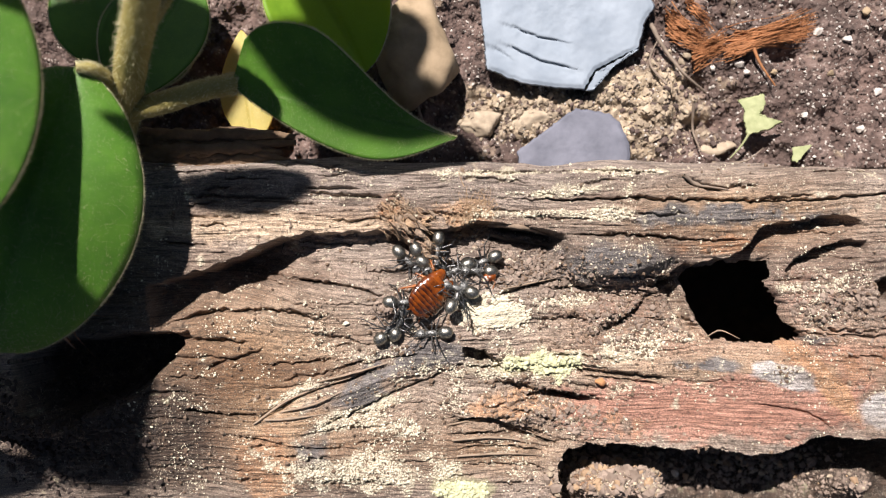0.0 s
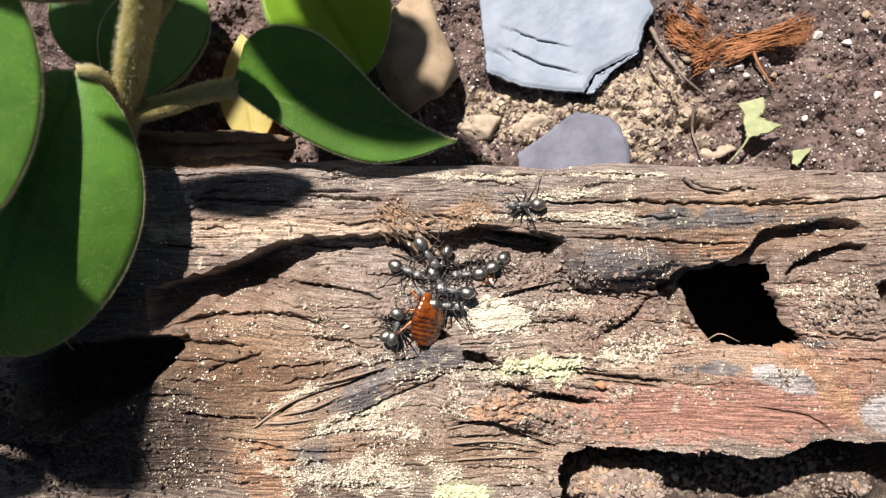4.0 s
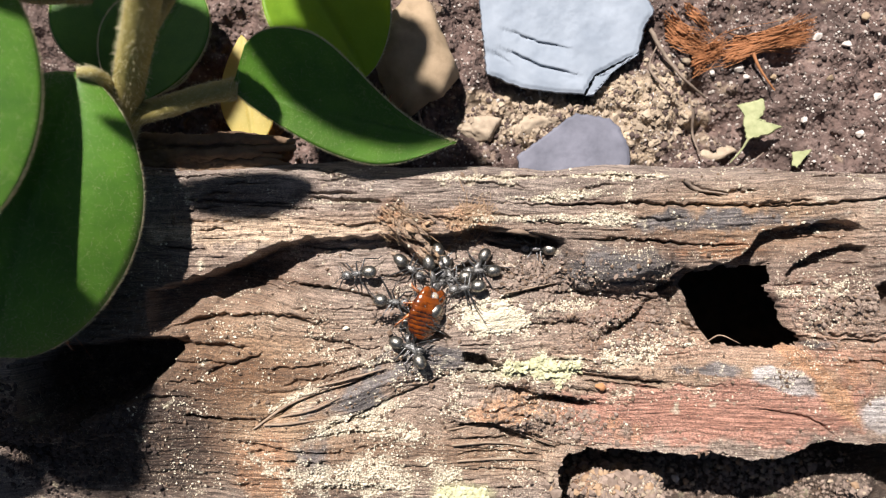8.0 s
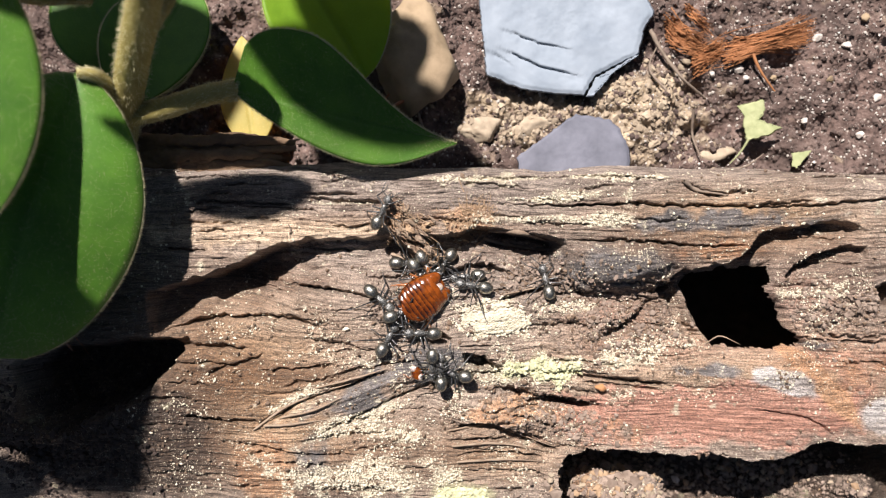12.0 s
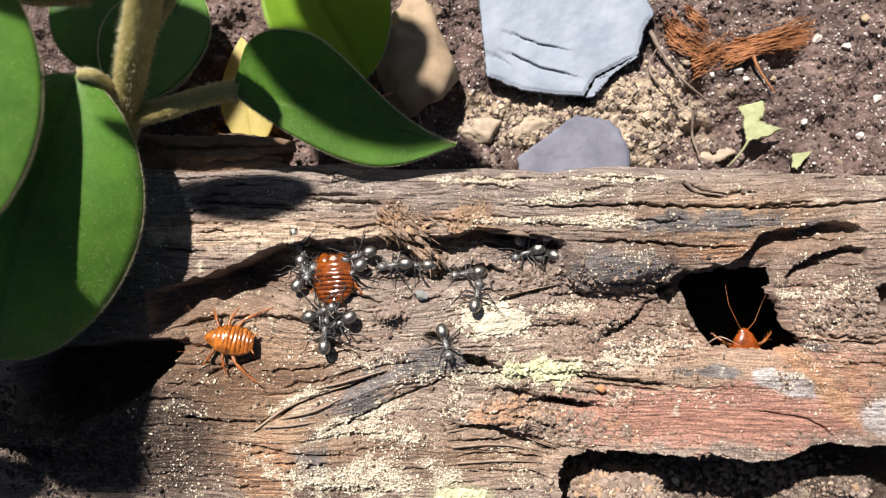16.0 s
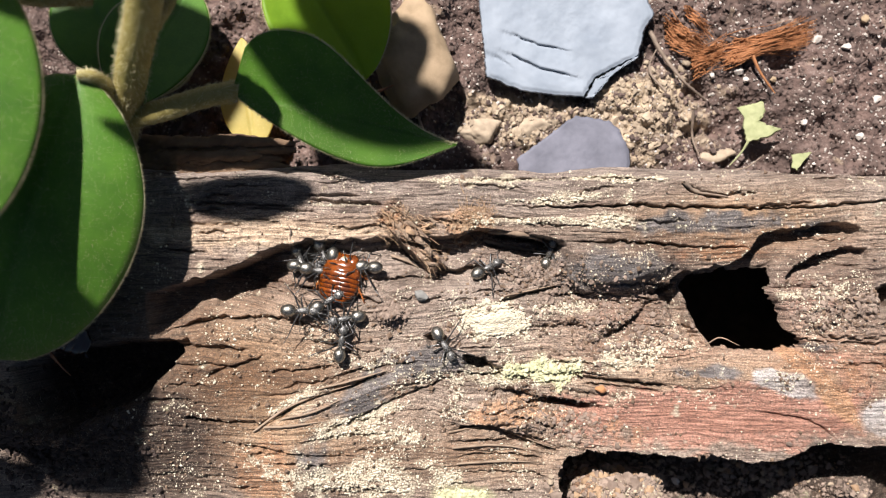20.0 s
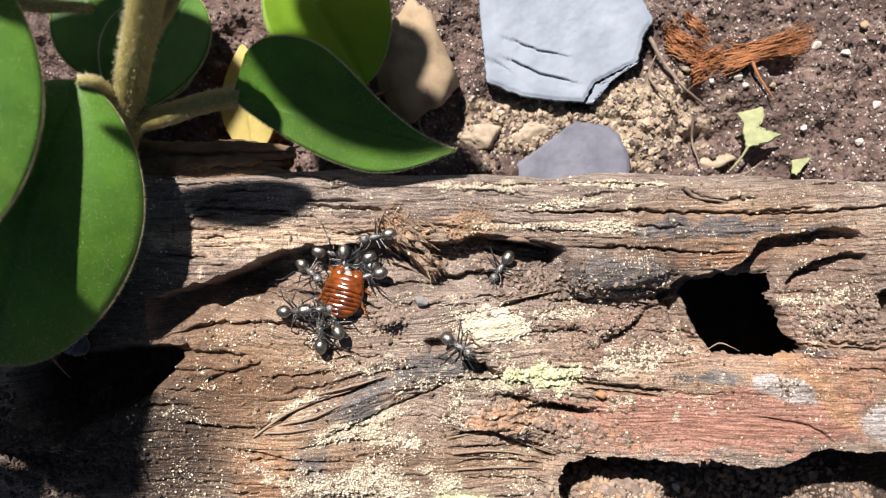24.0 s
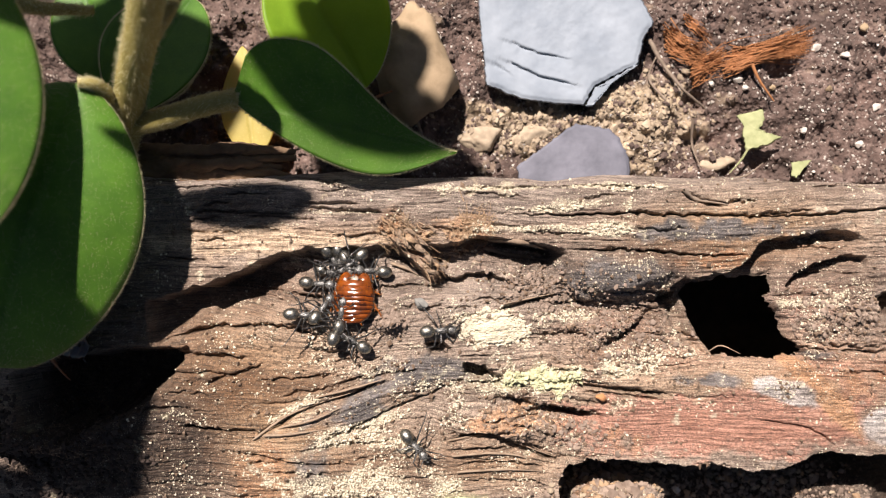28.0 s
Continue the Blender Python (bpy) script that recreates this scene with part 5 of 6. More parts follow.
# coir: a frayed orange-brown clump on the soil
g = random.Random(71)
coir = tagged(new("coir_clump"), "frayed orange-brown coir fibres lying on the soil", "coir")
for n, (a0, b0, a1, b1, count, spread_) in enumerate(((1285, 85, 1435, 38, 150, 12), (1180, 40, 1250, 75, 110, 16), (1225, 100, 1285, 70, 90, 12), (1300, 76, 1425, 62, 80, 9), (1215, 5, 1262, 40, 26, 8))):
    curves = []
    for _ in range(count):
        o1, o2 = g.gauss(0, spread_), g.gauss(0, spread_)
        t0, t1 = g.uniform(-0.05, 0.2), g.uniform(0.75, 1.08)
        pts = []
        for k in range(6):
            t = t0 + (t1 - t0) * k / 5
            a, b = a0 + (a1 - a0) * t + g.gauss(0, 1), b0 + (b1 - b0) * t + o1 + (o2 - o1) * t + g.gauss(0, 1.3)
            pts.append(spot(a, b, soil(a, b) + 8 + g.uniform(0, 10)))
        curves.append((bent(pts, 3), g.uniform(0.6, 1.7)))
    tagged(part("fibre_mat", strands("fibre_mat", curves, M_COIR), M_COIR, coir), kind="stuff")
part("fibre", strands("fibre", [(bent([spot(1330, 75, -118), spot(1345, 112, -116), spot(1372, 152, -120)], 6), 4.0)], M_COIR, 6), M_COIR, coir)


def twig(pts, r0, label, material=None):
    ob, c, r = rod("twig", [spot(a, b, soil(a, b) + up) for a, b, up in pts], r0, r0 * 0.4, material or M_TWIG, None, "", 7, 0.2, 8)
    return tagged(ob, label, "twig", "twigs on the soil")


twig([(1150, 40, 20), (1175, 85, 22), (1210, 130, 20), (1250, 165, 16)], 5, "pale dry root lying on the soil")
twig([(1228, 185, 24), (1226, 230, 22), (1240, 268, 22)], 3.2, "thin grey dry root beside the log")
twig([(1290, 290, 26), (1322, 284, 28), (1352, 262, 26)], 2.6, "thin dark dry root beside the log")
twig([(735, 160, 25), (742, 200, 25), (760, 240, 22)], 4, "grey dry twig beside the stone")
twig([(1180, 150, 18), (1150, 110, 20), (1170, 60, 18)], 3, "thin pale dry root lying on the soil")


def withered(outline, h, stalk, label, material):
    top = slab("withered_leaf", outline, h, 4, material, 77, label, "leaf", (0.12, -0.1))
    part("leaf_stalk", strands("leaf_stalk", [(bent([spot(*p) for p in stalk], 6), 3.0)], material, 7), material, top)


withered([(1304, 178), (1326, 172), (1352, 166), (1356, 184), (1346, 200), (1362, 210), (1386, 216), (1360, 230), (1338, 236), (1322, 240), (1316, 214), (1318, 196)], -112,
         [(1326, 236, -114), (1312, 258, -122), (1292, 280, -128)], "withered yellow-green lobed leaf lying on the soil", M_DRY)
slab("withered_leaf", [(1402, 262), (1438, 256), (1426, 272), (1410, 290), (1402, 284)], -118, 4, M_DRY, 79, "small pale withered leaf scrap beside the log", "leaf", (0.05, 0.1))
yl, edge = leaf_mesh("yellow_leaf", spot(425, 50, -95), spot(448, 250, -70), (0.1, -0.1, 1), 50, widest=0.6, cup=-0.1)
tagged(part("yellow_leaf", yl, M_YELLOW), "fallen yellow leaf lying beside the log", "leaf")
bark = tagged(new("bark"), "weathered stringy piece of brown bark behind the log", "bark")
g = random.Random(88)
for n in range(9):
    b = 236 + 8 * n
    rod("bark_strip", [spot(236 + g.uniform(-6, 14), b + g.uniform(-4, 4), -62), spot(330, b + g.uniform(-5, 5), -46 + g.uniform(-8, 8)), spot(430, b + g.uniform(-5, 5), -46 + g.uniform(-8, 8)), spot(505 + g.uniform(-30, 26), b + g.uniform(-2, 10), -64)],
        9, 5, M_BARK, bark, "", 9, 0.3, 10, 4)


# ---- what moves ----
def smoothed(radius):
    """The log's heights, evened out over a square, for feet that span the gaps."""
    n = int(radius / STEP)
    pad = np.pad(H, n + 1, mode="edge")
    c = pad.cumsum(0).cumsum(1)
    m = 2 * n + 1
    return (c[m:, m:] - c[:-m, m:] - c[m:, :-m] + c[:-m, :-m])[:H.shape[0], :H.shape[1]] / m ** 2


H_ANT, H_ROACH = smoothed(18), smoothed(34)


def footing(a, b, heights):
    j, i = min(int(np.searchsorted(log_a, a)), H.shape[1] - 1), min(int(np.searchsorted(log_b, b)), H.shape[0] - 1)
    return float(heights[i, j])


def slope(a, b, heights, step):
    return ((footing(a + step, b, heights) - footing(a - step, b, heights)) / (2 * step), (footing(a, b + step, heights) - footing(a, b - step, heights)) / (2 * step))


def stance(a, b, turn, lift, heights, sink=None):
    """Pose of an insect at a plan point: heading in degrees (0 right, 90 to the back), leaning with the wood."""
    h = (footing(a, b, heights) if sink is None else sink) + lift
    k = 1 - h / REACH
    sa, sb = slope(a, b, heights, 24) if sink is None else (0, 0)
    lean = 0.6 if heights is H_ANT else 0.25
    n = Vector((-max(-lean, min(lean, sa)), max(-lean, min(lean, sb)), 1)).normalized()
    f = Vector((math.cos(radians(turn)), math.sin(radians(turn)), 0))
    f = (f - n * f.dot(n)).normalized()
    s = n.cross(f)
    m = Matrix((f, s, n)).transposed().to_4x4()
    m.translation = ((a - 784) * k * U, (441 - b) * k * U, LOG_Z + h * U)
    return m


def sag_at(t):
    return float(np.interp(t, [r[0] for r in SAG], [r[1] for r in SAG]))


def paced(rows):
    """Rows (t, a, b, heading, height or None) with headings unwound and big turns split."""
    out = [tuple(rows[0]) + (None,) * (5 - len(rows[0]))]
    for t, a, b, w, *h in rows[1:]:
        h = h[0] if h else None
        t0, a0, b0, w0, h0 = out[-1]
        d = (w - w0 + 180) % 360 - 180
        parts = int(abs(d) // 70) + 1
        for k in range(1, parts + 1):
            f = k / parts
            out.append((t0 + (t - t0) * f, a0 + (a - a0) * f, b0 + (b - b0) * f, w0 + d * f, h if k == parts or h is None or h0 is None else h0 + (h - h0) * f))
    return out


# each ant's stops: seconds, abdomen's plan point as sighted, heading
ANT_STOPS = [
    [(0, 778, 420, -100), (1, 770, 440, -110), (2, 788, 442, -110), (3, 790, 450, -120), (6, 795, 435, -100), (7, 785, 435, -100), (8, 780, 440, -90), (9, 780, 440, -80), (10, 782, 440, -100), (11, 785, 440, -130), (12, 800, 450, -130),
     (14.5, 560, 425, -60), (15, 520, 420, -45), (16, 525, 410, -80), (17, 515, 415, -60), (18, 640, 425, -90), (19, 575, 430, -90), (20, 565, 430, -70), (21, 565, 420, -100), (24, 565, 440, -20), (25, 565, 450, -30), (26, 560, 450, -20), (27, 560, 460, -30), (28, 563, 475, -20)],
    [(0, 705, 445, -45), (1, 710, 455, -40), (2, 722, 468, -20), (3, 698, 455, -20), (6, 718, 470, -20), (7, 703, 465, -45), (8, 708, 460, -40), (9, 710, 460, -50), (10, 697, 455, -30), (11, 720, 455, -20), (12, 700, 465, 0),
     (15, 555, 460, -60), (16, 525, 455, -60), (17, 525, 455, -40), (18, 500, 485, 0), (19, 505, 480, 0), (20, 520, 470, 0), (21, 520, 465, 0), (24, 530, 465, -40), (25, 530, 470, -40), (26, 530, 470, -45), (27, 530, 490, 20), (28, 540, 498, -10)],
    [(0, 745, 466, -30), (0.6, 690, 440, -90), (1, 670, 425, -120), (2, 740, 450, -70), (3, 740, 440, -70), (6, 745, 405, -30), (7, 760, 470, -60), (9, 760, 470, -60), (10, 870, 490, 180), (11, 720, 490, -10), (12, 745, 455, -60),
     (15, 547, 500, -50), (16, 530, 510, 60), (17, 520, 525, 0), (18, 530, 520, 10), (19, 560, 520, 0), (20, 540, 475, -10), (21, 565, 545, 0), (24, 500, 550, 0), (25, 505, 550, 0), (26, 505, 560, 0), (27, 530, 535, 0), (28, 515, 558, 0)],
    [(0, 698, 595, 70), (1, 688, 590, 60), (2, 688, 590, 70), (3, 695, 585, 60), (6, 700, 620, 80), (7, 705, 615, 70), (8, 700, 605, -20), (9, 707, 615, 80), (10, 700, 610, 70), (11, 700, 630, 130), (12, 770, 590, 180),
     (15, 555, 525, -20), (15.5, 590, 380, -90), (16, 640, 470, -140), (17, 600, 385, -120), (18, 560, 560, 0), (19, 560, 545, 10), (20, 560, 545, 30), (24, 540, 552, 10), (26, 565, 560, 90), (28, 560, 566, 60)],
    [(0, 798, 545, 60), (1, 830, 515, 150), (2, 825, 520, 160), (3, 822, 520, 170), (6, 825, 535, 160), (7, 770, 540, -150), (8, 770, 550, -140), (9, 790, 580, 190), (10, 730, 575, 80), (11, 790, 560, 90), (12, 780, 680, 90),
     (14.5, 690, 450, 180), (15, 672, 435, 180), (16, 655, 445, 200), (17, 620, 445, 180), (18, 650, 470, 190), (19, 650, 475, 180), (20, 665, 475, 180), (21, 665, 455, 170), (24, 675, 485, 190), (25, 672, 485, 160), (26, 675, 475, 180), (27, 675, 480, 175), (28, 682, 480, 180)],
    [(0, 878, 455, 200), (1, 878, 460, 180), (2, 880, 465, -130), (3, 880, 470, -120), (6, 902, 430, 200), (7, 833, 440, -110), (8, 858, 450, -120), (9, 852, 455, -150), (10, 850, 450, -110), (11, 858, 465, -160), (12, 848, 490, 180),
     (15, 740, 455, -40), (16, 760, 470, 180), (17, 765, 445, -50), (18, 775, 465, -120), (19, 815, 430, 200), (20, 845, 490, 40), (21, 790, 620, -110), (23.5, 700, 420, 180), (24, 690, 415, 190), (24.6, 760, 420, 30), (25, 840, 432, 0), (26, 610, 436, 190), (28, 580, 440, -60)],
    [(0, 835, 520, 160), (0.6, 830, 400, -70), (1, 805, 375, -60), (2, 878, 525, 110), (3, 850, 480, 170), (6, 860, 500, 170), (7, 845, 510, 170), (8, 848, 510, 180), (9, 820, 525, 150), (10, 795, 530, 120), (11, 840, 510, 170), (12, 860, 510, 170),
     (15, 575, 610, 80), (16, 575, 615, 90), (17, 588, 628, 95), (18, 590, 620, 90), (19, 590, 625, 85), (20, 600, 630, 80), (21, 590, 625, 95), (24, 568, 615, 90), (25, 575, 615, 100), (26, 575, 620, 60), (26.6, 540, 600, -80), (27, 510, 615, -45), (27.5, 560, 690, -60), (28, 590, 600, 70)],
    [(0, 690, 535, 0), (1, 690, 555, 0), (2, 710, 545, -10), (3, 700, 550, -20), (6, 700, 550, -10), (7, 710, 560, 0), (8, 715, 570, 10), (9, 690, 550, 10), (10, 670, 540, -30), (11, 615, 580, -5), (12, 675, 620, 60),
     (15, 625, 590, 150), (16, 620, 560, 210), (17, 620, 565, 170), (18, 615, 570, 190), (19, 615, 575, 180), (20, 635, 560, 190), (21, 620, 560, 160), (24, 600, 590, 110), (25, 580, 580, 100), (26, 655, 600, 165), (27, 645, 615, 150), (28, 645, 615, 150)],
    [(0, 790, 590, 180), (1, 805, 445, -90), (2, 755, 475, -60), (3, 770, 560, 45), (6, 760, 490, -90), (8, 730, 580, 60), (10, 750, 470, -60), (11, 815, 665, 150), (12, 825, 665, 170),
     (15, 590, 565, 90), (16, 545, 560, 20), (17, 545, 580, 45), (18, 550, 580, 20), (19, 540, 575, 10), (20, 510, 550, 0), (21, 505, 545, 0), (23.5, 650, 440, 200), (24, 655, 455, 210), (25, 610, 445, -90), (26, 600, 590, 90), (27, 600, 570, 90), (28, 600, 580, 80)],
    [(0, 760, 455, -40), (0.5, 850, 400, 60), (0.7, 838, 350, 30), (1, 850, 330, 190), (1.5, 836, 332, 10), (2, 1205, 650, 120), (2.5, 1180, 500, 60), (3, 1105, 377, 25), (3.5, 1010, 370, 180), (5.5, 800, 360, 180), (6, 745, 345, 180), (7, 970, 430, 250), (8, 975, 440, 180), (9, 890, 515, 160), (10, 925, 540, 100), (11, 955, 530, 90), (12, 970, 520, 100),
     (15, 775, 570, -70), (16, 780, 585, -70), (17, 775, 580, -70), (18, 775, 590, -60), (19, 775, 590, -60), (20, 775, 590, -60), (21, 740, 590, 0), (24, 790, 600, -30), (25, 770, 580, -30), (26, 790, 600, -30), (27, 790, 602, -30), (28, 755, 585, 0)],
    [(0, 735, 440, -60), (1, 840, 455, 190), (2, 770, 490, -90), (3, 750, 490, -60), (6, 800, 480, -90), (7, 775, 480, -90), (8, 790, 460, -80), (10, 800, 470, -90), (12, 780, 470, -100),
     (15, 790, 520, 160), (16, 720, 470, 180), (17, 745, 575, 0), (18, 690, 470, 190), (19, 805, 470, -90), (20, 640, 470, 200), (21, 650, 445, 200), (24, 610, 440, -80), (26, 640, 460, 200), (28, 610, 455, -70)],
    [(0, 672, 600, 40), (2, 672, 610, 60), (3, 670, 618, 60), (6, 695, 530, -60), (7, 675, 525, -20), (8, 672, 530, -10), (9, 655, 510, -40), (10, 645, 510, -50), (11, 645, 520, -10), (12, 655, 515, -40),
     (14.5, 860, 560, 60), (15, 885, 515, 175), (16, 840, 545, 80), (17, 915, 385, -80), (17.5, 1110, 370, 10), (18, 1237, 323, 0), (18.5, 1100, 400, 200), (19, 890, 520, 0), (20, 960, 470, 60), (21, 1005, 375, 160), (23.5, 930, 440, -125), (24, 900, 455, -125), (24.6, 860, 500, -60), (25, 910, 555, -35), (26, 980, 440, 90), (27, 855, 530, 60), (27.5, 800, 680, -90), (28, 720, 770, -50)],
    [(0, 490, 398, 20, -110), (4.6, 500, 398, 20, -110), (5.1, 540, 450, -50), (5.5, 640, 640, 0), (6, 735, 700, 90), (7, 720, 685, 80), (8, 745, 640, 120), (9, 770, 620, 0), (10, 755, 580, 170), (11, 785, 605, 60), (12, 765, 625, -90),
     (15, 950, 505, -60), (16, 920, 425, -40), (17, 1005, 445, 160), (17.6, 960, 420, 180), (18.6, 640, 430, 190), (19.0, 545, 440, 190), (19.3, 500, 398, 170, -110), (28, 500, 398, 170, -110)],
    [(0, 460, 398, 30, -110), (6.2, 470, 398, 20, -110), (6.6, 520, 446, -20), (7, 560, 440, 0), (8, 657, 485, 180), (9, 618, 600, 85), (10, 600, 500, 60), (11, 650, 440, -50), (12, 665, 395, 60),
     (14.5, 900, 600, 40), (15, 1010, 545, 130), (15.5, 1000, 500, 90), (16, 985, 450, 160), (17, 1000, 500, -20), (17.4, 1130, 400, 40), (17.6, 1040, 375, 180), (18.3, 700, 430, 180), (18.8, 560, 440, 180), (19.1, 510, 398, 170, -110), (28, 505, 398, 170, -110)],
    [(0, 870, 480, 180), (6, 880, 480, 190), (8, 875, 480, 180), (9, 860, 665, -20), (10, 935, 425, -90), (11, 700, 695, 0), (12, 690, 560, 20), (15, 1000, 595, 95), (16, 955, 440, 200), (17, 1045, 540, 190), (17.5, 960, 430, 160), (18.4, 660, 430, 190), (18.9, 560, 436, 190), (19.2, 535, 398, 170, -110), (28, 535, 398, 170, -110)],
    [(0, 520, 396, 10, -110), (16.8, 520, 396, 10, -110), (17.1, 520, 432, 60), (17.3, 500, 400, 30), (17.6, 530, 345, 10), (18, 735, 335, 10), (18.3, 690, 340, 180), (19, 540, 400, 240), (20, 520, 440, -60), (24, 610, 445, -90), (28, 640, 450, -140)],
    [(0, 830, 470, 200), (3, 770, 500, -90), (7, 830, 500, 170), (9, 830, 490, 180), (11, 870, 500, 180), (12, 730, 470, -50), (15, 690, 455, 190), (16, 850, 480, 190), (17, 655, 460, 190), (20, 590, 450, -90), (24, 660, 470, 190), (28, 600, 440, -80)],
]

PREY_STOPS = [(0, 765, 520, 50), (0.5, 760, 535, 60), (1, 760, 552, 65), (2, 756, 560, 80), (3, 756, 570, 85), (6, 766, 540, 60), (7, 755, 558, 75), (8, 756, 552, 75), (9, 755, 530, 45), (10, 742, 525, 65), (11, 757, 515, 40), (12, 752, 525, 40), (12.5, 745, 530, 50),
              (14.5, 622, 478, 80), (15, 605, 490, 85), (16, 590, 490, 95), (17, 585, 490, 92), (18, 585, 490, 92), (19, 594, 495, 85), (20, 602, 490, 80), (21, 605, 495, 72), (24, 608, 515, 78), (25, 610, 515, 78), (26, 620, 520, 85), (27, 622, 525, 92), (28, 626, 525, 90)]
SCRAP_STOPS = [(0, 866, 490, 20), (1, 868, 490, -40), (2, 872, 490, -30), (3, 870, 502, -80), (5.5, 830, 480, -20), (7, 792, 490, 40), (8, 796, 485, 60), (9, 792, 480, 60), (10, 800, 475, 70), (11, 812, 520, 0), (11.6, 790, 610, -60), (12, 738, 660, -80), (12.5, 770, 680, -20),
               (14.5, 970, 580, 40), (15, 1012, 532, -20), (15.5, 985, 500, 30), (16, 960, 425, 10), (16.6, 950, 420, 0), (17, 990, 520, -60), (17.2, 1060, 440, 30), (17.5, 985, 430, 60), (18, 800, 430, 180), (18.8, 560, 440, 190), (19.1, 500, 398, 190, -110), (28, 500, 398, 190, -110)]
# with a fifth number: height inside the hollow log
HOLE_STOPS = [(0, 1050, 520, 0, -220), (15.6, 1050, 520, 0, -220), (15.75, 1250, 640, 60, -180), (15.9, 1318, 652, 90, -70), (16.4, 1312, 650, 95, -70), (16.6, 1200, 600, 120, -180), (18, 1050, 540, 30, -220), (20.1, 1050, 552, 0, -200),
              (20.3, 1186, 553, 0, -64), (20.8, 1184, 551, 5, -64), (21.0, 1150, 600, -30, -180), (21.3, 1308, 655, 60, -80), (22, 1060, 590, 90, -230), (24.05, 1060, 600, 90, -230), (24.2, 1280, 690, 90, -160), (24.5, 1300, 645, 90, -70), (24.7, 1200, 600, 60, -160),
              (24.9, 1190, 520, 0, -90), (25.0, 1186, 508, -15, -66), (25.05, 1220, 548, -60, -30), (25.1, 1225, 585, -130), (25.2, 1212, 605, -160), (25.3, 1145, 632, 170), (25.4, 1088, 630, 150), (25.5, 963, 572, 158), (25.6, 965, 580, 155),
              (25.64, 1040, 600, 130), (25.68, 1150, 590, 90), (25.74, 1240, 560, 20, -60), (25.9, 1060, 600, 60, -180), (28, 1050, 560, 30, -220)]
FRONT_STOPS = [(0, 1340, 745, 150, -230), (16.38, 1340, 745, 150, -230), (16.44, 1310, 600, 165, -60), (16.5, 1172, 642, 172), (16.6, 1155, 622, 160), (16.7, 1155, 622, 160), (16.75, 1170, 690, 200), (16.8, 1170, 775, 250), (16.9, 1172, 770, 240), (17.0, 1080, 772, 234), (17.1, 1056, 765, 185), (17.2, 980, 722, 150), (17.3, 985, 726, 150),
               (17.4, 790, 812, 178), (17.5, 365, 770, 178), (17.6, 160, 690, 170), (17.8, 90, 590, 150), (28, 90, 590, 150)]
PALE_STOPS = [(0, 90, 560, -20), (15.2, 90, 560, -20), (15.35, 230, 600, 10), (15.4, 268, 594, -20), (15.5, 302, 652, -60), (15.6, 352, 622, 0), (15.7, 390, 595, 175), (15.8, 405, 592, 178), (15.9, 415, 600, 172), (16.0, 408, 602, 172), (16.1, 515, 700, 250), (16.2, 612, 842, 270), (16.3, 640, 980, 280), (16.5, 640, 1010, 280), (28, 640, 1010, 280)]
SOIL_STOPS = [(0, 640, 205, 20), (9.8, 690, 225, 20), (9.9, 880, 215, 40), (10.0, 1072, 148, -50), (10.1, 1100, 190, -50), (10.2, 1140, 245, -55), (10.3, 1175, 262, -20), (10.4, 965, 262, 170), (10.5, 690, 225, 170), (28, 640, 205, 170)]


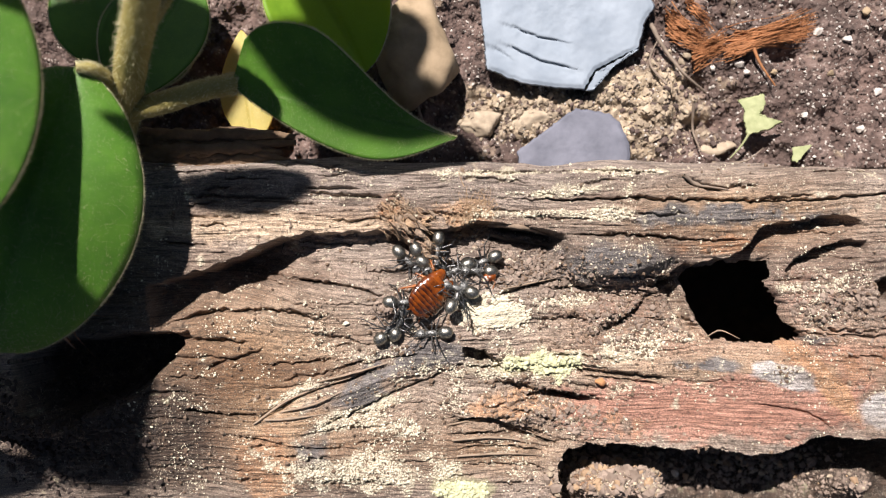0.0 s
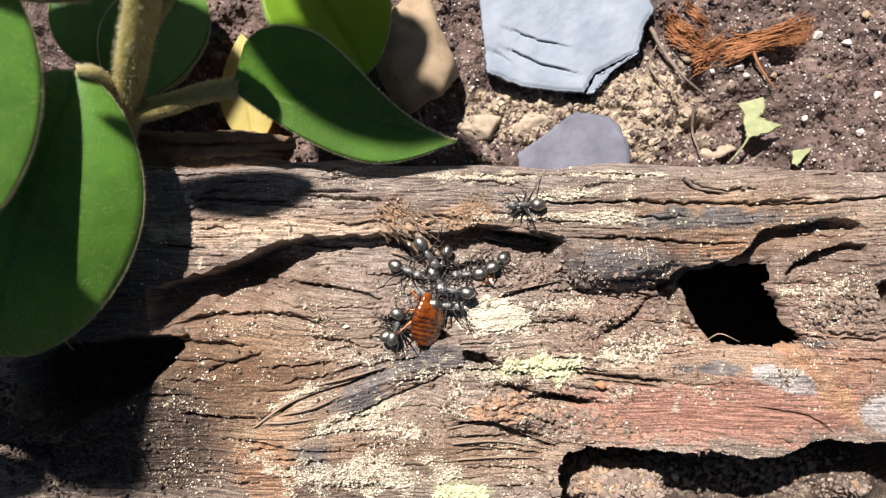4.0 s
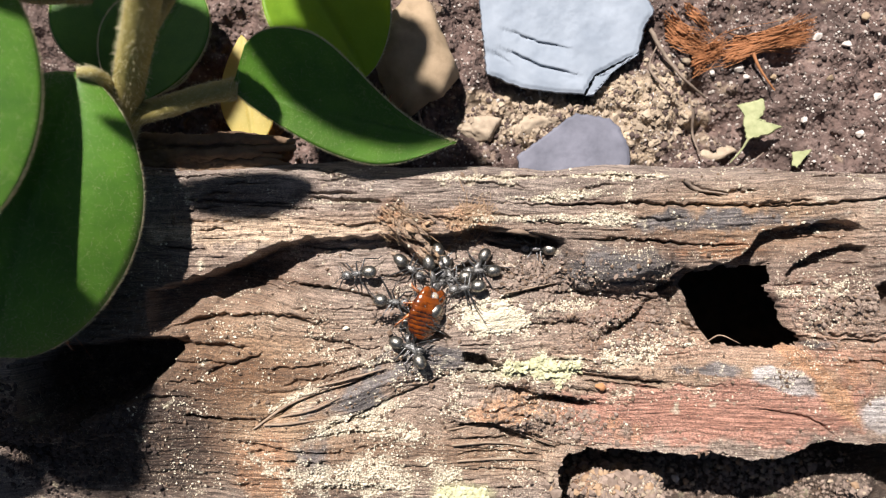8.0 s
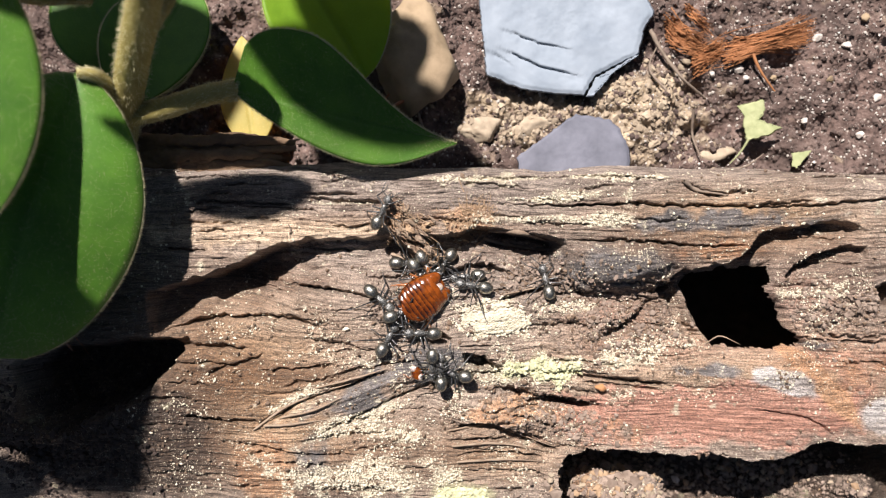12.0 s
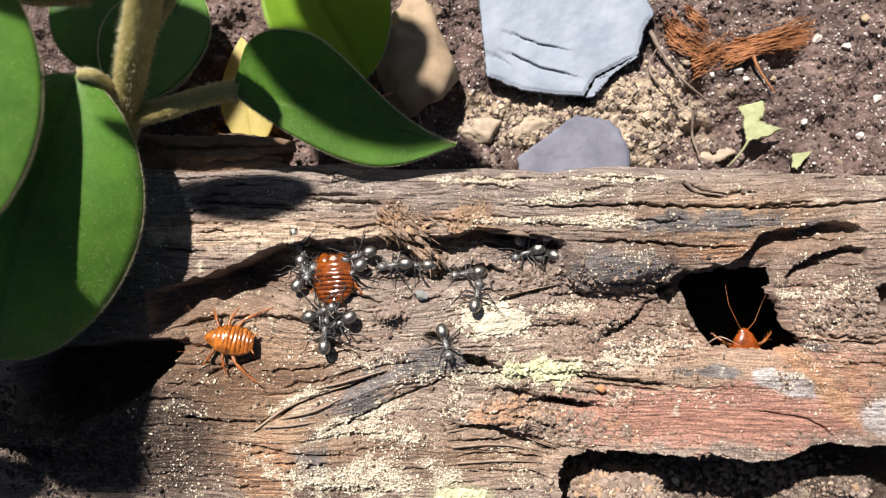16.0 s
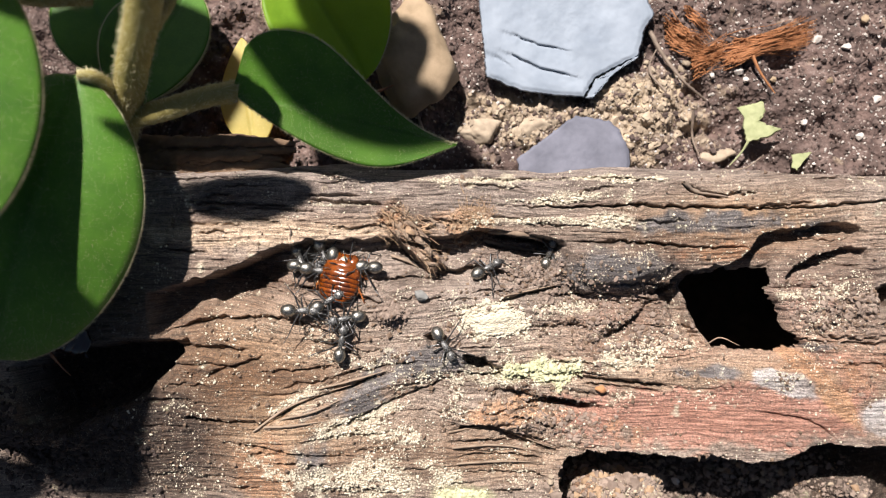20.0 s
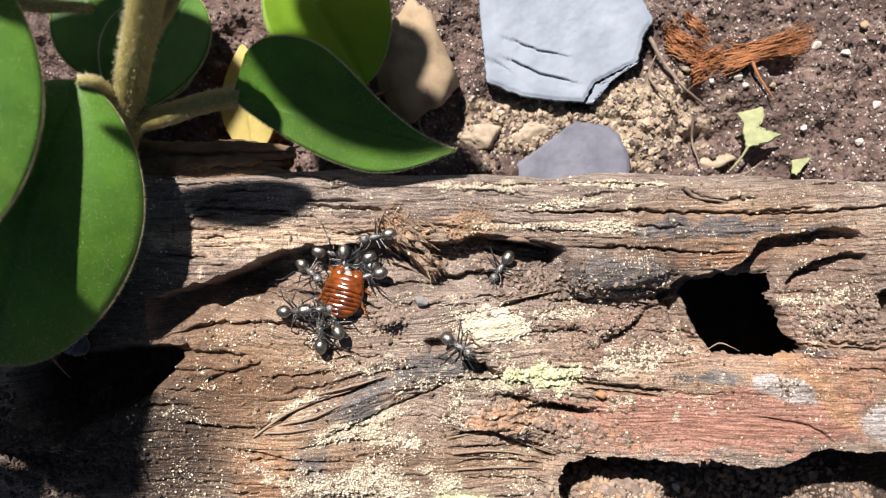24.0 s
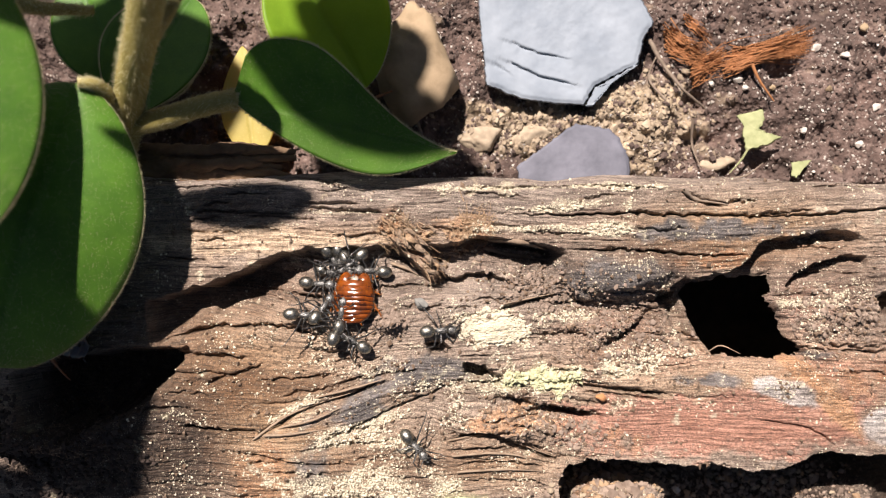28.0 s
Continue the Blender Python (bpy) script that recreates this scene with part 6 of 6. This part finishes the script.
def motions():
    jig = random.Random(31)
    for n, (ant, stops) in enumerate(zip(ants, ANT_STOPS)):
        rows = []
        for i, (t, a, b, w, *h) in enumerate(stops):
            rows.append((t, a, b - sag_at(t), w, *h))
            if not h and i + 1 < len(stops) and stops[i + 1][0] - t >= 0.9:
                t1, a1, b1, w1 = stops[i + 1][:4]
                k = int((t1 - t) / 0.5)
                d = (w1 - w + 180) % 360 - 180
                for q in range(1, k):
                    f = q / k
                    tt = t + (t1 - t) * f
                    rows.append((tt, a + (a1 - a) * f + jig.uniform(-7, 7), b + (b1 - b) * f + jig.uniform(-7, 7) - sag_at(tt), w + d * f + jig.uniform(-14, 14)))
        if rows[-1][0] < 28:
            rows.append((28, *rows[-1][1:]))
        out = []
        last = None
        for t, a, b, w, h in paced(rows):
            if last is not None and frame(t) <= last:
                continue
            last = frame(t)
            a2, b2 = a + 26 * math.cos(radians(w)), b - 26 * math.sin(radians(w))
            out.append((t, stance(a2, b2, w, 17 + (n * 5) % 11, H_ANT, h) @ pose(0, 0, 0, 22 * math.sin(n * 2.4 + t * 0.9), 14 * math.sin(n * 1.7 + t * 0.6), 0)))
        walk(ant, out)
        legs = [o for o in ant.children if o.name.startswith("leg")]
        for q, leg in enumerate(legs):
            hip = leg.location.copy()
            rows = []
            t = 0.0
            while t <= 28.01:
                sw = (1 if (q + int(t * 2)) % 2 else -1) * jig.uniform(6, 20)
                rows.append((t, Matrix.Translation(hip) @ pose(0, 0, 0, jig.uniform(-10, 10), 0, sw)))
                t += 0.5
            walk(leg, rows)

    def run(thing, stops, lift, heights, on=None, roll=None):
        out, last = [], None
        rows = paced([(t, a, b - sag_at(t), w, *h) for t, a, b, w, *h in stops])
        for t, a, b, w, h in rows:
            if last is not None and frame(t) <= last:
                continue
            last = frame(t)
            m = stance(a, b, w, lift, heights, on(a, b) if on else h)
            out.append((t, m @ pose(0, 0, 0, roll(t)) if roll else m))
        walk(thing, out)

    run(prey, PREY_STOPS, 20, H_ROACH, None, lambda t: float(np.interp(t, (0, 7.5, 8.5, 10.5, 12, 14.5), (42, 42, 36, 18, 18, 0))))
    run(scrap, SCRAP_STOPS, 12, H_ANT)
    run(hole_roach, HOLE_STOPS, 16, H_ROACH)
    run(front_roach, FRONT_STOPS, 18, H_ROACH)
    run(pale_roach, PALE_STOPS, 16, H_ROACH)
    run(soil_roach, SOIL_STOPS, 22, H_ROACH, lambda a, b: -120.0 if a < 860 or b > 170 else -66.0)


motions()
